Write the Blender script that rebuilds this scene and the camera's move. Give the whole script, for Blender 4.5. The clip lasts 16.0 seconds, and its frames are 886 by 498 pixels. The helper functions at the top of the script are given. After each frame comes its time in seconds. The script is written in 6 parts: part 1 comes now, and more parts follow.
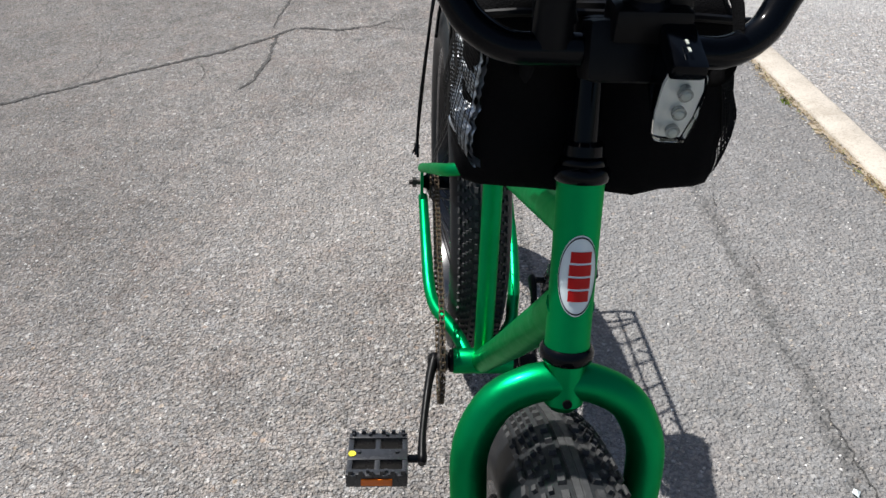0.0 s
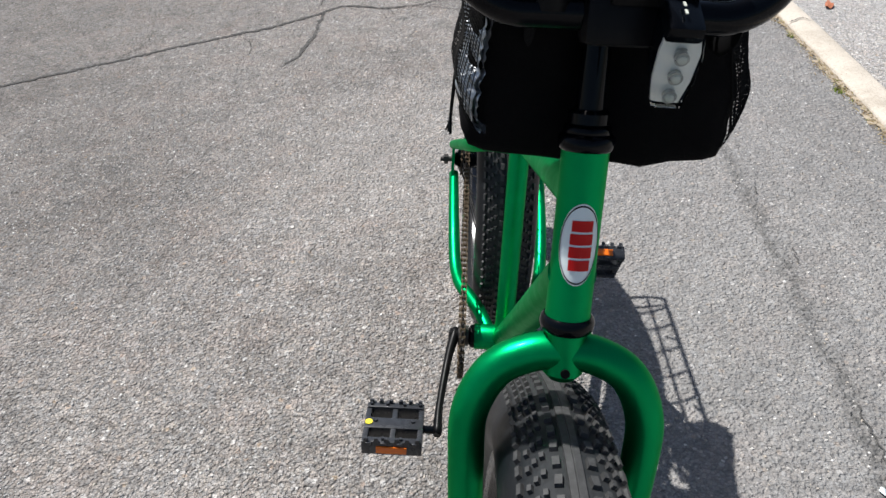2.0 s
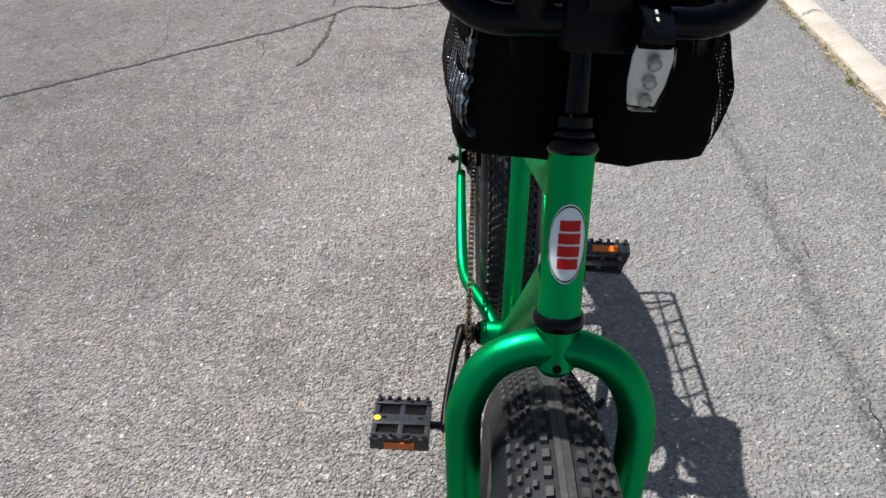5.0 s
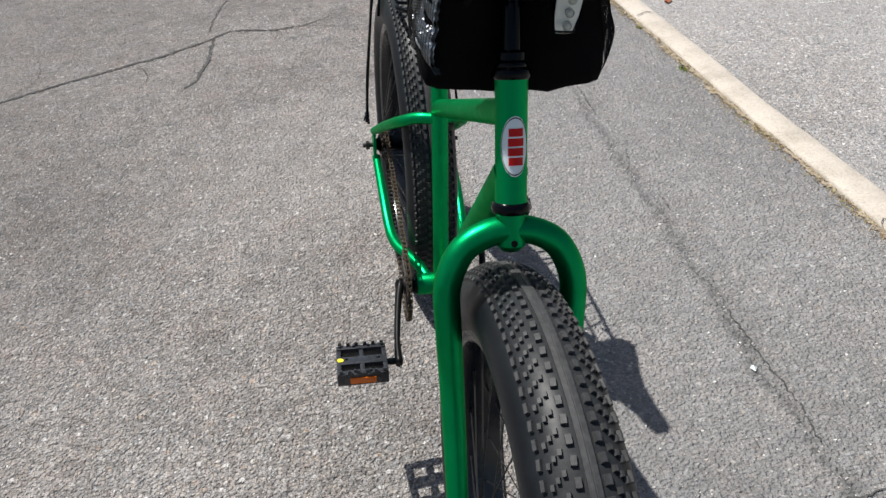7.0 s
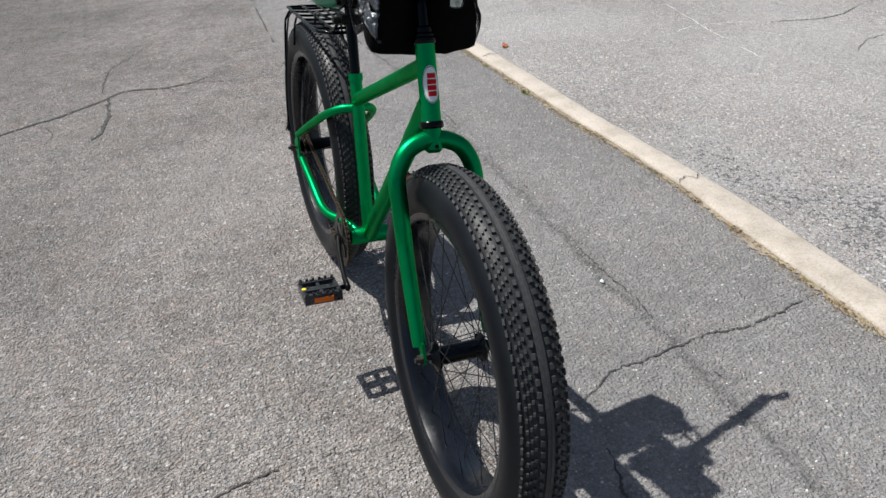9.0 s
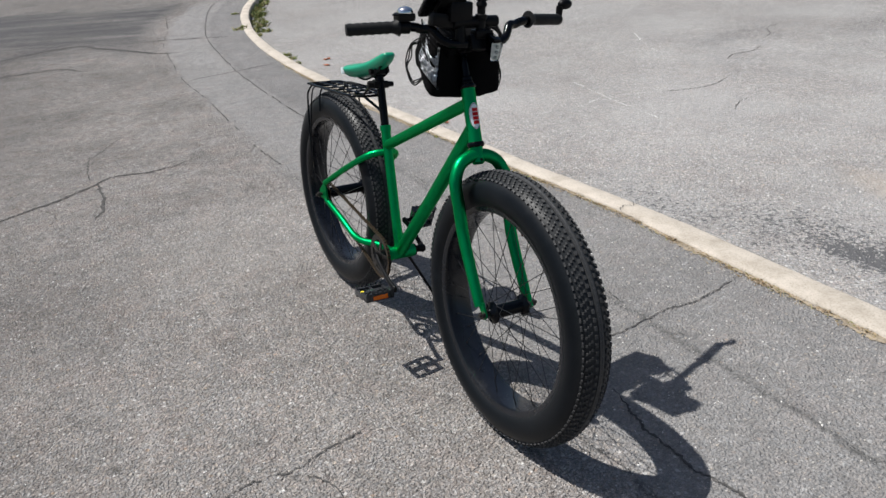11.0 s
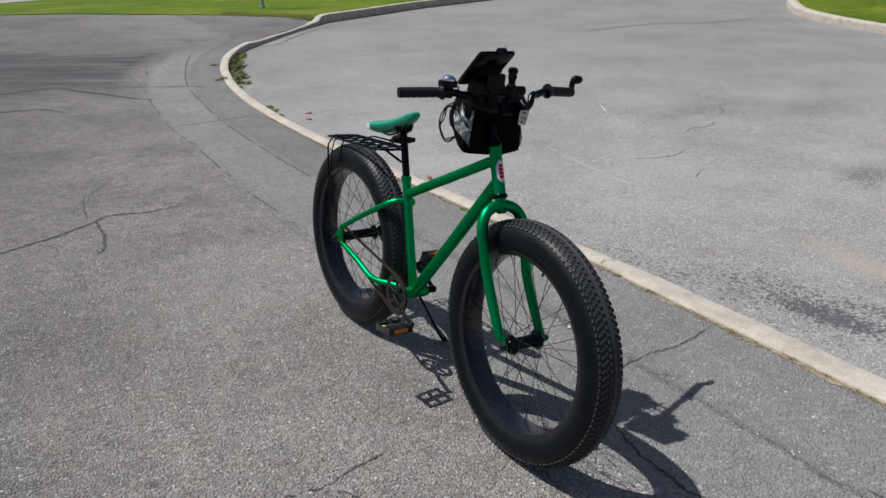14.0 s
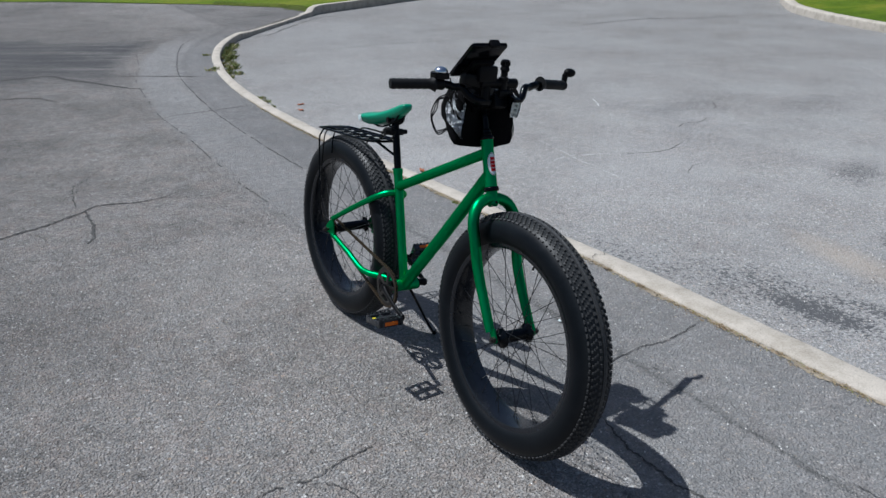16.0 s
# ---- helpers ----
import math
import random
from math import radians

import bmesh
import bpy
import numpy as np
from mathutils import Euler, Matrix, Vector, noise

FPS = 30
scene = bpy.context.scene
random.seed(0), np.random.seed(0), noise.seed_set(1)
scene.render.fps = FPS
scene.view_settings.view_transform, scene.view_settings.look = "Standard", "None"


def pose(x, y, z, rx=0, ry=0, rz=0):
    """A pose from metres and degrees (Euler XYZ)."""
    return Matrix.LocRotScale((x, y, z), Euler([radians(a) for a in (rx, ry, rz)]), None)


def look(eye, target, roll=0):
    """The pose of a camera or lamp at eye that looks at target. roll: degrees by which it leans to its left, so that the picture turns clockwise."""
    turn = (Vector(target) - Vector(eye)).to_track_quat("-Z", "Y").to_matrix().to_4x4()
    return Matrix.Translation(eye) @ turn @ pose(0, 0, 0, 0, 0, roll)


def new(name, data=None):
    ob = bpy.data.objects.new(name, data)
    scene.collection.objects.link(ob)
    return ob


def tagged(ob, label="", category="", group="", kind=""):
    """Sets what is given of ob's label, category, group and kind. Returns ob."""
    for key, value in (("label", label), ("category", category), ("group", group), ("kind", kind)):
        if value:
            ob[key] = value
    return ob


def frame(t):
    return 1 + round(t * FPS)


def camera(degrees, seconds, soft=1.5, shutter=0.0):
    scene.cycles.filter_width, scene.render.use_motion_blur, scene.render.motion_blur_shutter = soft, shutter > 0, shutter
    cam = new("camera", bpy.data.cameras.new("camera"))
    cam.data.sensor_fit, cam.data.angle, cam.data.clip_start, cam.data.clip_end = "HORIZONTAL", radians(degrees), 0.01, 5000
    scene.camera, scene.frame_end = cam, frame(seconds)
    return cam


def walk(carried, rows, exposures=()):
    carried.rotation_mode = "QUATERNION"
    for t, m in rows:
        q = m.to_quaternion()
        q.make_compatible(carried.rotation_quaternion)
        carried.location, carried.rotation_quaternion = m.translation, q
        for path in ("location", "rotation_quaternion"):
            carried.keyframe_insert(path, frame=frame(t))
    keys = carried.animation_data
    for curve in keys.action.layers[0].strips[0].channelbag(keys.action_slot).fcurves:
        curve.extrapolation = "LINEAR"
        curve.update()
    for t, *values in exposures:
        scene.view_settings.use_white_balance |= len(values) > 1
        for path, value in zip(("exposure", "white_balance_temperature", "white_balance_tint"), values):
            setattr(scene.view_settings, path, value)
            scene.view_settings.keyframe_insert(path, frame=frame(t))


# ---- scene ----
cam = camera(63.4, 16.0)
PATH = [
    (0, (-0.069, -0.247, 1.215), (-0.104, 1.343, 0.002), -4.2),
    (0.5, (-0.035, -0.255, 1.195), (-0.195, 1.281, -0.075), -6.0),
    (1, (-0.033, -0.257, 1.195), (-0.224, 1.279, -0.072), -5.7),
    (1.5, (-0.034, -0.257, 1.201), (-0.216, 1.3, -0.041), -5.6),
    (2, (-0.035, -0.261, 1.203), (-0.195, 1.301, -0.036), -4.8),
    (2.5, (-0.034, -0.269, 1.207), (-0.207, 1.295, -0.028), -5.6),
    (3, (-0.031, -0.266, 1.206), (-0.198, 1.297, -0.03), -5.4),
    (3.2, (-0.029, -0.266, 1.207), (-0.206, 1.304, -0.019), -6.0),
    (5.3, (-0.012, -0.278, 1.216), (-0.222, 1.273, -0.032), -6.6),
    (5.5, (-0.017, -0.291, 1.216), (-0.19, 1.259, -0.037), -5.6),
    (6, (-0.049, -0.356, 1.241), (-0.121, 1.228, 0.021), -4.9),
    (6.5, (-0.11, -0.43, 1.256), (-0.04, 1.179, 0.07), -5.5),
    (7, (-0.127, -0.51, 1.25), (0.015, 1.076, 0.039), -4.9),
    (7.5, (-0.112, -0.631, 1.252), (-0.029, 0.97, 0.056), -3.8),
    (8, (-0.131, -0.775, 1.274), (-0.029, 0.865, 0.133), -3.1),
    (8.5, (-0.245, -0.908, 1.293), (0.004, 0.762, 0.221), -5.6),
    (8.7, (-0.296, -0.96, 1.297), (0.073, 0.682, 0.216), -5.0),
    (10.8, (-0.871, -1.356, 1.337), (-0.013, 0.204, 0.425), -3.2),
    (11, (-0.914, -1.4, 1.349), (-0.09, 0.204, 0.484), -4.1),
    (11.5, (-1.056, -1.484, 1.381), (-0.105, 0.111, 0.639), -2.3),
    (12, (-1.22, -1.466, 1.406), (-0.156, 0.086, 0.727), -2.6),
    (12.5, (-1.255, -1.489, 1.417), (-0.191, 0.092, 0.811), 0.8),
    (13, (-1.231, -1.505, 1.412), (-0.223, 0.092, 0.753), 0.2),
    (13.5, (-1.222, -1.494, 1.406), (-0.237, 0.097, 0.7), 0.1),
    (14, (-1.222, -1.496, 1.405), (-0.242, 0.09, 0.682), -0.2),
    (14.5, (-1.216, -1.493, 1.404), (-0.253, 0.097, 0.665), -0.2),
    (15, (-1.217, -1.495, 1.403), (-0.243, 0.09, 0.671), -0.0),
    (15.5, (-1.214, -1.49, 1.402), (-0.247, 0.098, 0.664), -0.2),
    (16, (-1.215, -1.493, 1.401), (-0.22, 0.076, 0.66), 0.5),
]
EXPOSURES = [(0, 0.42, 6400, 10), (1.5, 0.48, 6400, 10), (3.0, 0.48, 6400, 10), (5.5, 0.42, 6400, 10), (7.0, 0.34, 6450, 10), (8.5, 0.22, 6400, 10), (11.0, 0.19, 6400, 10), (11.5, 0.06, 6370, 10), (12.0, -0.02, 6300, 9), (12.6, -0.09, 6250, 9), (14.0, -0.12, 6250, 10), (14.5, -0.16, 6050, 9), (15.0, -0.15, 5850, 8), (16, -0.15, 5800, 8)]
walk(cam, [(t, look(eye, target, roll)) for t, eye, target, roll in PATH], EXPOSURES)

# ---- light ----
SUN = Vector((-0.382, 0.332, 1.0)).normalized()
world = bpy.data.worlds.new("sky")
scene.world = world
world.use_nodes = True
wn = world.node_tree.nodes
sky = wn.new("ShaderNodeTexSky")
sky.sky_type = 'NISHITA'
sky.sun_disc = False
sky.sun_elevation = math.asin(SUN.z)
sky.sun_rotation = math.atan2(SUN.x, SUN.y)
sky.air_density = 1.0
sky.dust_density = 2.0
world.node_tree.links.new(sky.outputs[0], wn["Background"].inputs[0])
wn["Background"].inputs[1].default_value = 0.068
sun_data = bpy.data.lights.new("sun", 'SUN')
sun_data.energy = 5.0
sun_data.angle = radians(0.53)
sun_data.color = (1.0, 0.97, 0.925)
sun = new("sun", sun_data)
sun.matrix_world = look((0, 0, 30), Vector((0, 0, 30)) - SUN)


# ---- material helpers ----
class Mat:
    """A small wrapper round a node material. calm: a mask of where the relief is shallow."""
    calm = None

    def __init__(self, name, base=(0.5, 0.5, 0.5), rough=0.5, metal=0.0, **kw):
        self.m = bpy.data.materials.new(name)
        self.m.use_nodes = True
        self.t = self.m.node_tree
        self.b = self.t.nodes["Principled BSDF"]
        self.set(**{"Base Color": (*base, 1), "Roughness": rough, "Metallic": metal})
        self.set(**kw)

    def set(self, **kw):
        for k, v in kw.items():
            self.b.inputs[k].default_value = v

    def node(self, kind, **kw):
        n = self.t.nodes.new("ShaderNode" + kind)
        for k, v in kw.items():
            n.inputs[k].default_value = v
        return n

    def link(self, a, b):
        self.t.links.new(a, b)

    def coords(self, which="Object"):
        return self.node("TexCoord").outputs[which]

    def noise(self, scale, detail=4, rough=0.6, vec=None):
        n = self.node("TexNoise", Scale=scale, Detail=detail, Roughness=rough)
        self.link(vec or self.coords(), n.inputs["Vector"])
        return n.outputs["Fac"]

    def voronoi(self, scale, feature='F1', vec=None, out="Distance", rand=1.0):
        n = self.node("TexVoronoi", Scale=scale, Randomness=rand)
        n.feature = feature
        self.link(vec or self.coords(), n.inputs["Vector"])
        return n.outputs[out]

    def ramp(self, fac, *stops):
        n = self.node("ValToRGB")
        e = n.color_ramp.elements
        while len(e) < len(stops):
            e.new(0.5)
        for el, (p, c) in zip(e, stops):
            el.position = p
            el.color = (*c, 1) if len(c) == 3 else c
        self.link(fac, n.inputs["Fac"])
        return n.outputs["Color"]

    def grey(self, fac, *stops):
        return self.ramp(fac, *[(p, (v, v, v)) for p, v in stops])

    def mix(self, fac, a, b, mode='MIX'):
        n = self.t.nodes.new("ShaderNodeMix")
        n.data_type = 'RGBA'
        n.blend_type = mode
        for sock, val in ((n.inputs[0], fac), (n.inputs[6], a), (n.inputs[7], b)):
            if isinstance(val, (int, float)):
                sock.default_value = val
            elif isinstance(val, tuple):
                sock.default_value = (*val, 1)
            else:
                self.link(val, sock)
        return n.outputs[2]

    def color(self, sock):
        self.link(sock, self.b.inputs["Base Color"])

    def rough(self, sock):
        self.link(sock, self.b.inputs["Roughness"])

    def bump(self, height, strength=0.5, distance=0.002, normal=None):
        n = self.node("Bump", Strength=strength, Distance=distance)
        self.link(height, n.inputs["Height"])
        if normal:
            self.link(normal, n.inputs["Normal"])
        self.link(n.outputs[0], self.b.inputs["Normal"])
        return n.outputs[0]

    def sep(self, vec=None):
        n = self.node("SeparateXYZ")
        self.link(vec or self.coords(), n.inputs[0])
        return n.outputs

    def math(self, op, a, b=0.0):
        n = self.t.nodes.new("ShaderNodeMath")
        n.operation = op
        for sock, val in ((n.inputs[0], a), (n.inputs[1], b)):
            if isinstance(val, (int, float)):
                sock.default_value = val
            else:
                self.link(val, sock)
        return n.outputs[0]


def asphalt(name, low, high, stone, scale, patch=None, cloud=1.0, relief_depth=0.0085):
    """Worn asphalt: a binder with pale stones in it, blotches and fine relief."""
    m = Mat(name, rough=0.92)
    v = m.coords()
    bent = m.node("VectorMath")
    bent.operation = 'ADD'
    m.link(v, bent.inputs[0])
    wave = m.node("TexNoise", Scale=140.0, Detail=2.0)
    m.link(v, wave.inputs["Vector"])
    small = m.node("VectorMath")
    small.operation = 'SCALE'
    small.inputs[3].default_value = 0.006
    m.link(wave.outputs["Color"], small.inputs[0])
    m.link(small.outputs[0], bent.inputs[1])
    w = bent.outputs[0]
    cell = m.voronoi(scale, out="Color", vec=w)
    edge = m.voronoi(scale, 'DISTANCE_TO_EDGE', vec=w)
    lum = m.sep(cell)[0]
    hue = m.sep(cell)[1]
    stones = m.ramp(lum, (0.0, tuple(c * 0.86 for c in low)), (0.3, tuple(c * 1.08 for c in low)), (0.7, tuple(c * 0.92 for c in high)), (1.0, tuple(c * 1.10 for c in high)))
    warm = m.mix(m.math('MULTIPLY', hue, 0.36), stones, m.mix(1.0, stones, (1.22, 0.98, 0.76), 'MULTIPLY'))
    gap = m.grey(edge, (0.0, 0.45), (0.06, 0.85), (0.16, 1.02))
    c = m.mix(1.0, warm, gap, 'MULTIPLY')
    fine = m.noise(300, 4, 0.75, v)
    c = m.mix(1.0, c, m.grey(fine, (0.28, 0.66), (0.5, 1.0), (0.72, 1.36)), 'MULTIPLY')
    # crevices and pits among the stones: their shade is put into the colour
    crevice_shade = m.noise(scale * 0.62, 5, 0.75, v)
    c = m.mix(1.0, c, m.grey(crevice_shade, (0.34, 0.22), (0.41, 0.97), (0.60, 1.04), (0.70, 1.25)), 'MULTIPLY')
    pits = m.noise(scale * 0.26, 6, 0.78, v)
    c = m.mix(1.0, c, m.grey(pits, (0.33, 0.20), (0.39, 0.97), (0.60, 1.04), (0.70, 1.15)), 'MULTIPLY')
    # single pale and tan stones
    big = m.voronoi(scale * 0.42, out="Color", vec=w)
    core = m.grey(m.voronoi(scale * 0.42, vec=w), (0.26, 1.0), (0.36, 0.0))
    rare = m.math('MULTIPLY', m.math('GREATER_THAN', m.sep(big)[0], 0.86), core)
    tone = m.ramp(m.sep(big)[1], (0.0, stone), (0.6, tuple(c * 1.2 for c in stone)), (0.75, (0.42, 0.31, 0.20)), (1.0, (0.36, 0.27, 0.22)))
    c = m.mix(m.math('MULTIPLY', rare, 0.55), c, tone)
    tint = m.noise(6.0, 5, 0.7, v)
    c = m.mix(cloud, c, m.ramp(tint, (0.32, (1.045, 0.985, 0.965)), (0.5, (1.0, 1.0, 1.0)), (0.68, (0.985, 1.0, 1.02))), 'MULTIPLY')
    blotch = m.noise(0.9, 6, 0.65, v)
    c = m.mix(1.0, c, m.grey(blotch, (0.3, 1 - 0.32 * cloud), (0.5, 1.0), (0.72, 1 + 0.24 * cloud)), 'MULTIPLY')
    mid = m.noise(9, 6, 0.75, v)
    c = m.mix(1.0, c, m.grey(mid, (0.3, 1 - 0.22 * cloud), (0.7, 1 + 0.19 * cloud)), 'MULTIPLY')
    worn = m.noise(14, 8, 0.82, v)
    c = m.mix(cloud, c, m.grey(worn, (0.35, 0.52), (0.45, 1.0), (0.60, 1.03), (0.68, 1.18)), 'MULTIPLY')
    if patch:
        c = patch(m, v, c)
    m.color(c)
    # relief of single stones only: finer grain would merely dull the light
    relief = m.noise(scale * 1.05, 1.0, 0.5, v)
    lumps = m.noise(scale * 0.42, 1.0, 0.5, v)
    h = m.math('ADD', m.grey(relief, (0.28, 0.0), (0.50, 0.62), (0.72, 1.0)), m.math('MULTIPLY', lumps, 1.2))
    if m.calm:
        h = m.math('MULTIPLY', h, m.math('SUBTRACT', 1.0, m.math('MULTIPLY', m.calm, 0.35)))
    m.bump(h, 1.0, relief_depth)
    return m.m


def blot(m, v, x, y, a, b, turn, ragged, hard=0.25):
    """A ragged oval mask: half axes a and b, turned in degrees."""
    n = m.node("Mapping")
    n.vector_type = 'TEXTURE'
    n.inputs["Location"].default_value = (x, y, 0)
    n.inputs["Rotation"].default_value = (0, 0, radians(turn))
    n.inputs["Scale"].default_value = (a, b, 1000)
    m.link(v, n.inputs["Vector"])
    ln = m.node("VectorMath")
    ln.operation = 'LENGTH'
    m.link(n.outputs[0], ln.inputs[0])
    d = m.math('ADD', m.math('MULTIPLY', ln.outputs["Value"], 0.5), m.math('MULTIPLY', m.math('SUBTRACT', m.noise(5, 7, 0.72, v), 0.5), ragged))
    return m.grey(d, (0.5 - hard, 1.0), (0.5 + hard * 0.5, 0.0))


def drive_patch(m, v, c):
    """A smoother overlay strip runs beside the kerb; tyres have smeared the drive further up."""
    x, y = m.sep(v)[0], m.sep(v)[1]
    bend = m.grey(m.math('MULTIPLY', y, 0.05), (0.29, 0.0), (0.35, 0.045), (0.41, 0.145), (0.465, 0.305), (0.51, 0.505), (0.58, 0.95))
    d = m.math('SUBTRACT', x, m.math('MULTIPLY', bend, 2.0))
    wob = m.math('MULTIPLY', m.math('SUBTRACT', m.noise(3.0, 6, 0.7, v), 0.5), 0.16)
    d = m.math('ADD', d, wob)
    side = m.grey(d, (0.06, 0.0), (0.20, 1.0))
    smooth = m.mix(1.0, m.mix(0.42, m.mix(1.0, c, (0.83, 0.842, 0.855), 'MULTIPLY'), (0.232, 0.232, 0.230)), m.grey(m.noise(30, 6, 0.75, v), (0.3, 0.82), (0.7, 1.14)), 'MULTIPLY')
    smooth = m.mix(1.0, smooth, m.grey(m.math('MULTIPLY', y, 0.05), (0.15, 1.0), (0.30, 1.06), (0.48, 1.08)), 'MULTIPLY')
    side = m.math('MULTIPLY', side, m.grey(m.math('MULTIPLY', y, 0.05), (0.48, 1.0), (0.58, 0.25)))
    c = m.mix(side, c, smooth)
    m.calm = side
    edge = m.grey(d, (0.64, 1.0), (0.68, 0.92), (0.80, 1.02), (1.0, 0.98))
    c = m.mix(1.0, c, edge, 'MULTIPLY')
    # further up, the margin beside the kerb is darker than the strip
    margin = m.math('MULTIPLY', m.grey(d, (0.60, 0.0), (0.68, 1.0)), m.grey(m.math('MULTIPLY', y, 0.05), (0.10, 0.0), (0.22, 1.0)))
    c = m.mix(margin, c, m.mix(1.0, c, (0.83, 0.83, 0.835), 'MULTIPLY'))
    # grime gathered along the two seams
    dirt = m.grey(m.noise(42, 6, 0.8, v), (0.44, 0.15), (0.56, 1.0))
    dirt = m.math('MULTIPLY', dirt, m.grey(m.math('MULTIPLY', y, 0.1), (0.15, 1.0), (0.32, 0.0)))
    for at, wide in ((0.665, 0.026), (0.115, 0.016)):
        near = m.math('SUBTRACT', 1.0, m.math('MULTIPLY', m.math('ABSOLUTE', m.math('SUBTRACT', d, at)), 1.0 / wide))
        c = m.mix(m.math('MULTIPLY', m.math('MULTIPLY', m.math('MAXIMUM', near, 0.0), dirt), 0.9), c, (0.07, 0.069, 0.066))
    # the open part of the drive is darker, most some way up
    c = m.mix(1.0, c, m.grey(m.math('MULTIPLY', m.math('ADD', d, 3.0), 0.25), (0.38, 0.76), (0.62, 1.0)), 'MULTIPLY')
    drive_tone = m.grey(m.math('MULTIPLY', y, 0.05), (0.075, 1.0), (0.17, 0.93), (0.34, 0.80), (0.56, 0.84), (0.75, 0.95))
    c = m.mix(m.math('SUBTRACT', 1.0, side), c, m.mix(1.0, c, drive_tone, 'MULTIPLY'))
    # dark tyre smears along x, far up the drive
    along = m.math('ADD', m.math('MULTIPLY', y, 0.0887), m.math('MULTIPLY', x, 0.046))
    along = m.math('ADD', along, m.math('MULTIPLY', m.math('SUBTRACT', m.noise(1.4, 6, 0.65, v), 0.5), 0.28))
    far = m.math('MULTIPLY', m.grey(along, (0.62, 0.0), (0.76, 0.85), (0.94, 1.0), (1.06, 0.40), (1.22, 0.0)), m.grey(m.math('ADD', d, 1.0), (0.70, 1.0), (1.22, 0.0)))
    n = m.node("Mapping")
    n.vector_type = 'TEXTURE'
    n.inputs["Scale"].default_value = (1.9, 0.26, 1)
    n.inputs["Rotation"].default_value = (0, 0, radians(-27))
    m.link(v, n.inputs["Vector"])
    smear = m.grey(m.noise(1.3, 6, 0.7, n.outputs[0]), (0.34, 0.30), (0.56, 1.0))
    c = m.mix(m.math('MULTIPLY', m.math('MULTIPLY', far, smear), 0.92), c, (0.055, 0.055, 0.059))
    pale = m.math('MULTIPLY', blot(m, v, -0.35, 1.75, 0.55, 0.5, 20, 0.5), 0.16)
    return m.mix(pale, c, (0.40, 0.385, 0.36))


def n_shift(m, v):
    """The same coordinates, moved aside."""
    n = m.node("Mapping")
    n.inputs["Location"].default_value = (13.7, 5.1, 0)
    m.link(v, n.inputs["Vector"])
    return n.outputs[0]


def lot_patch(m, v, c):
    """Dusty pale film with dark bare stains."""
    film = m.grey(m.noise(0.7, 8, 0.62, v), (0.40, 0.0), (0.62, 0.34))
    c = m.mix(film, c, (0.362, 0.360, 0.353))
    scour = m.grey(m.noise(5.5, 9, 0.82, v), (0.31, 0.28), (0.44, 0.0))
    c = m.mix(scour, c, (0.19, 0.19, 0.192))
    c = m.mix(1.0, c, m.grey(m.math('MULTIPLY', m.math('ADD', m.math('MULTIPLY', m.sep(v)[0], 0.5), m.math('MULTIPLY', m.sep(v)[1], 0.866)), 0.05), (0.04, 1.10), (0.18, 1.16), (0.30, 1.06), (0.48, 0.96), (0.7, 0.90)), 'MULTIPLY')
    soil = None
    for x, y, a, b, turn, k in ((1.84, 0.12, 0.17, 0.46, 6, 0.62), (2.05, -0.02, 0.15, 0.40, 12, 0.45), (1.86, 0.30, 0.42, 0.95, 8, 0.38), (1.60, 1.0, 0.20, 0.75, 0, 0.34), (3.1, 0.36, 0.25, 0.14, 0, 0.5), (4.33, 1.30, 0.6, 0.3, 20, 0.42), (2.5, 0.0, 0.5, 0.5, 0, 0.3), (5.0, 3.7, 1.0, 0.35, 15, 0.36), (6.5, 3.0, 1.2, 0.5, 10, 0.3)):
        one = m.math('MULTIPLY', blot(m, v, x, y, a, b, turn, 0.6, 0.35), k)
        soil = one if soil is None else m.math('MAXIMUM', soil, one)
    level = m.math('ADD', m.math('MULTIPLY', soil, 0.48), 0.30)
    bare = m.math('MULTIPLY', m.math('SUBTRACT', level, m.noise(62, 5, 0.7, v)), 9.0)
    bare = m.grey(m.math('ADD', bare, 0.5), (0.35, 0.0), (0.75, 0.92))
    c = m.mix(bare, c, (0.075, 0.076, 0.080))
    # rough pitted stretches where the top layer has gone
    pitted = None
    for x, y, a, b, turn in ((5.45, 3.5, 0.75, 0.35, 40), (4.5, 3.05, 0.55, 0.3, 35), (4.3, 2.1, 0.75, 0.26, -75), (6.6, 3.1, 1.3, 0.4, 10), (5.6, 2.6, 0.8, 0.3, -20)):
        one = blot(m, v, x, y, a, b, turn, 0.5, 0.4)
        pitted = one if pitted is None else m.math('MAXIMUM', pitted, one)
    holes = m.grey(m.noise(34, 6, 0.8, v), (0.40, 1.0), (0.47, 0.0))
    chips = m.grey(m.noise(27, 6, 0.8, n_shift(m, v)), (0.60, 0.0), (0.68, 1.0))
    c = m.mix(m.math('MULTIPLY', pitted, m.math('MULTIPLY', holes, 0.75)), c, (0.10, 0.10, 0.105))
    c = m.mix(m.math('MULTIPLY', m.math('ADD', m.math('MULTIPLY', pitted, 0.7), 0.3), m.math('MULTIPLY', chips, 0.55)), c, (0.66, 0.655, 0.64))
    return m.mix(m.math('MULTIPLY', blot(m, v, 2.57, 0.36, 0.15, 0.42, -16, 0.35, 0.3), 0.5), c, (0.40, 0.335, 0.27))


M_DRIVE = asphalt("drive_asphalt", (0.220, 0.2135, 0.2075), (0.317, 0.308, 0.299), (0.58, 0.565, 0.54), 125, drive_patch)
M_LOT = asphalt("lot_asphalt", (0.225, 0.225, 0.225), (0.340, 0.339, 0.335), (0.62, 0.615, 0.60), 115, lot_patch, 0.45, 0.0055)


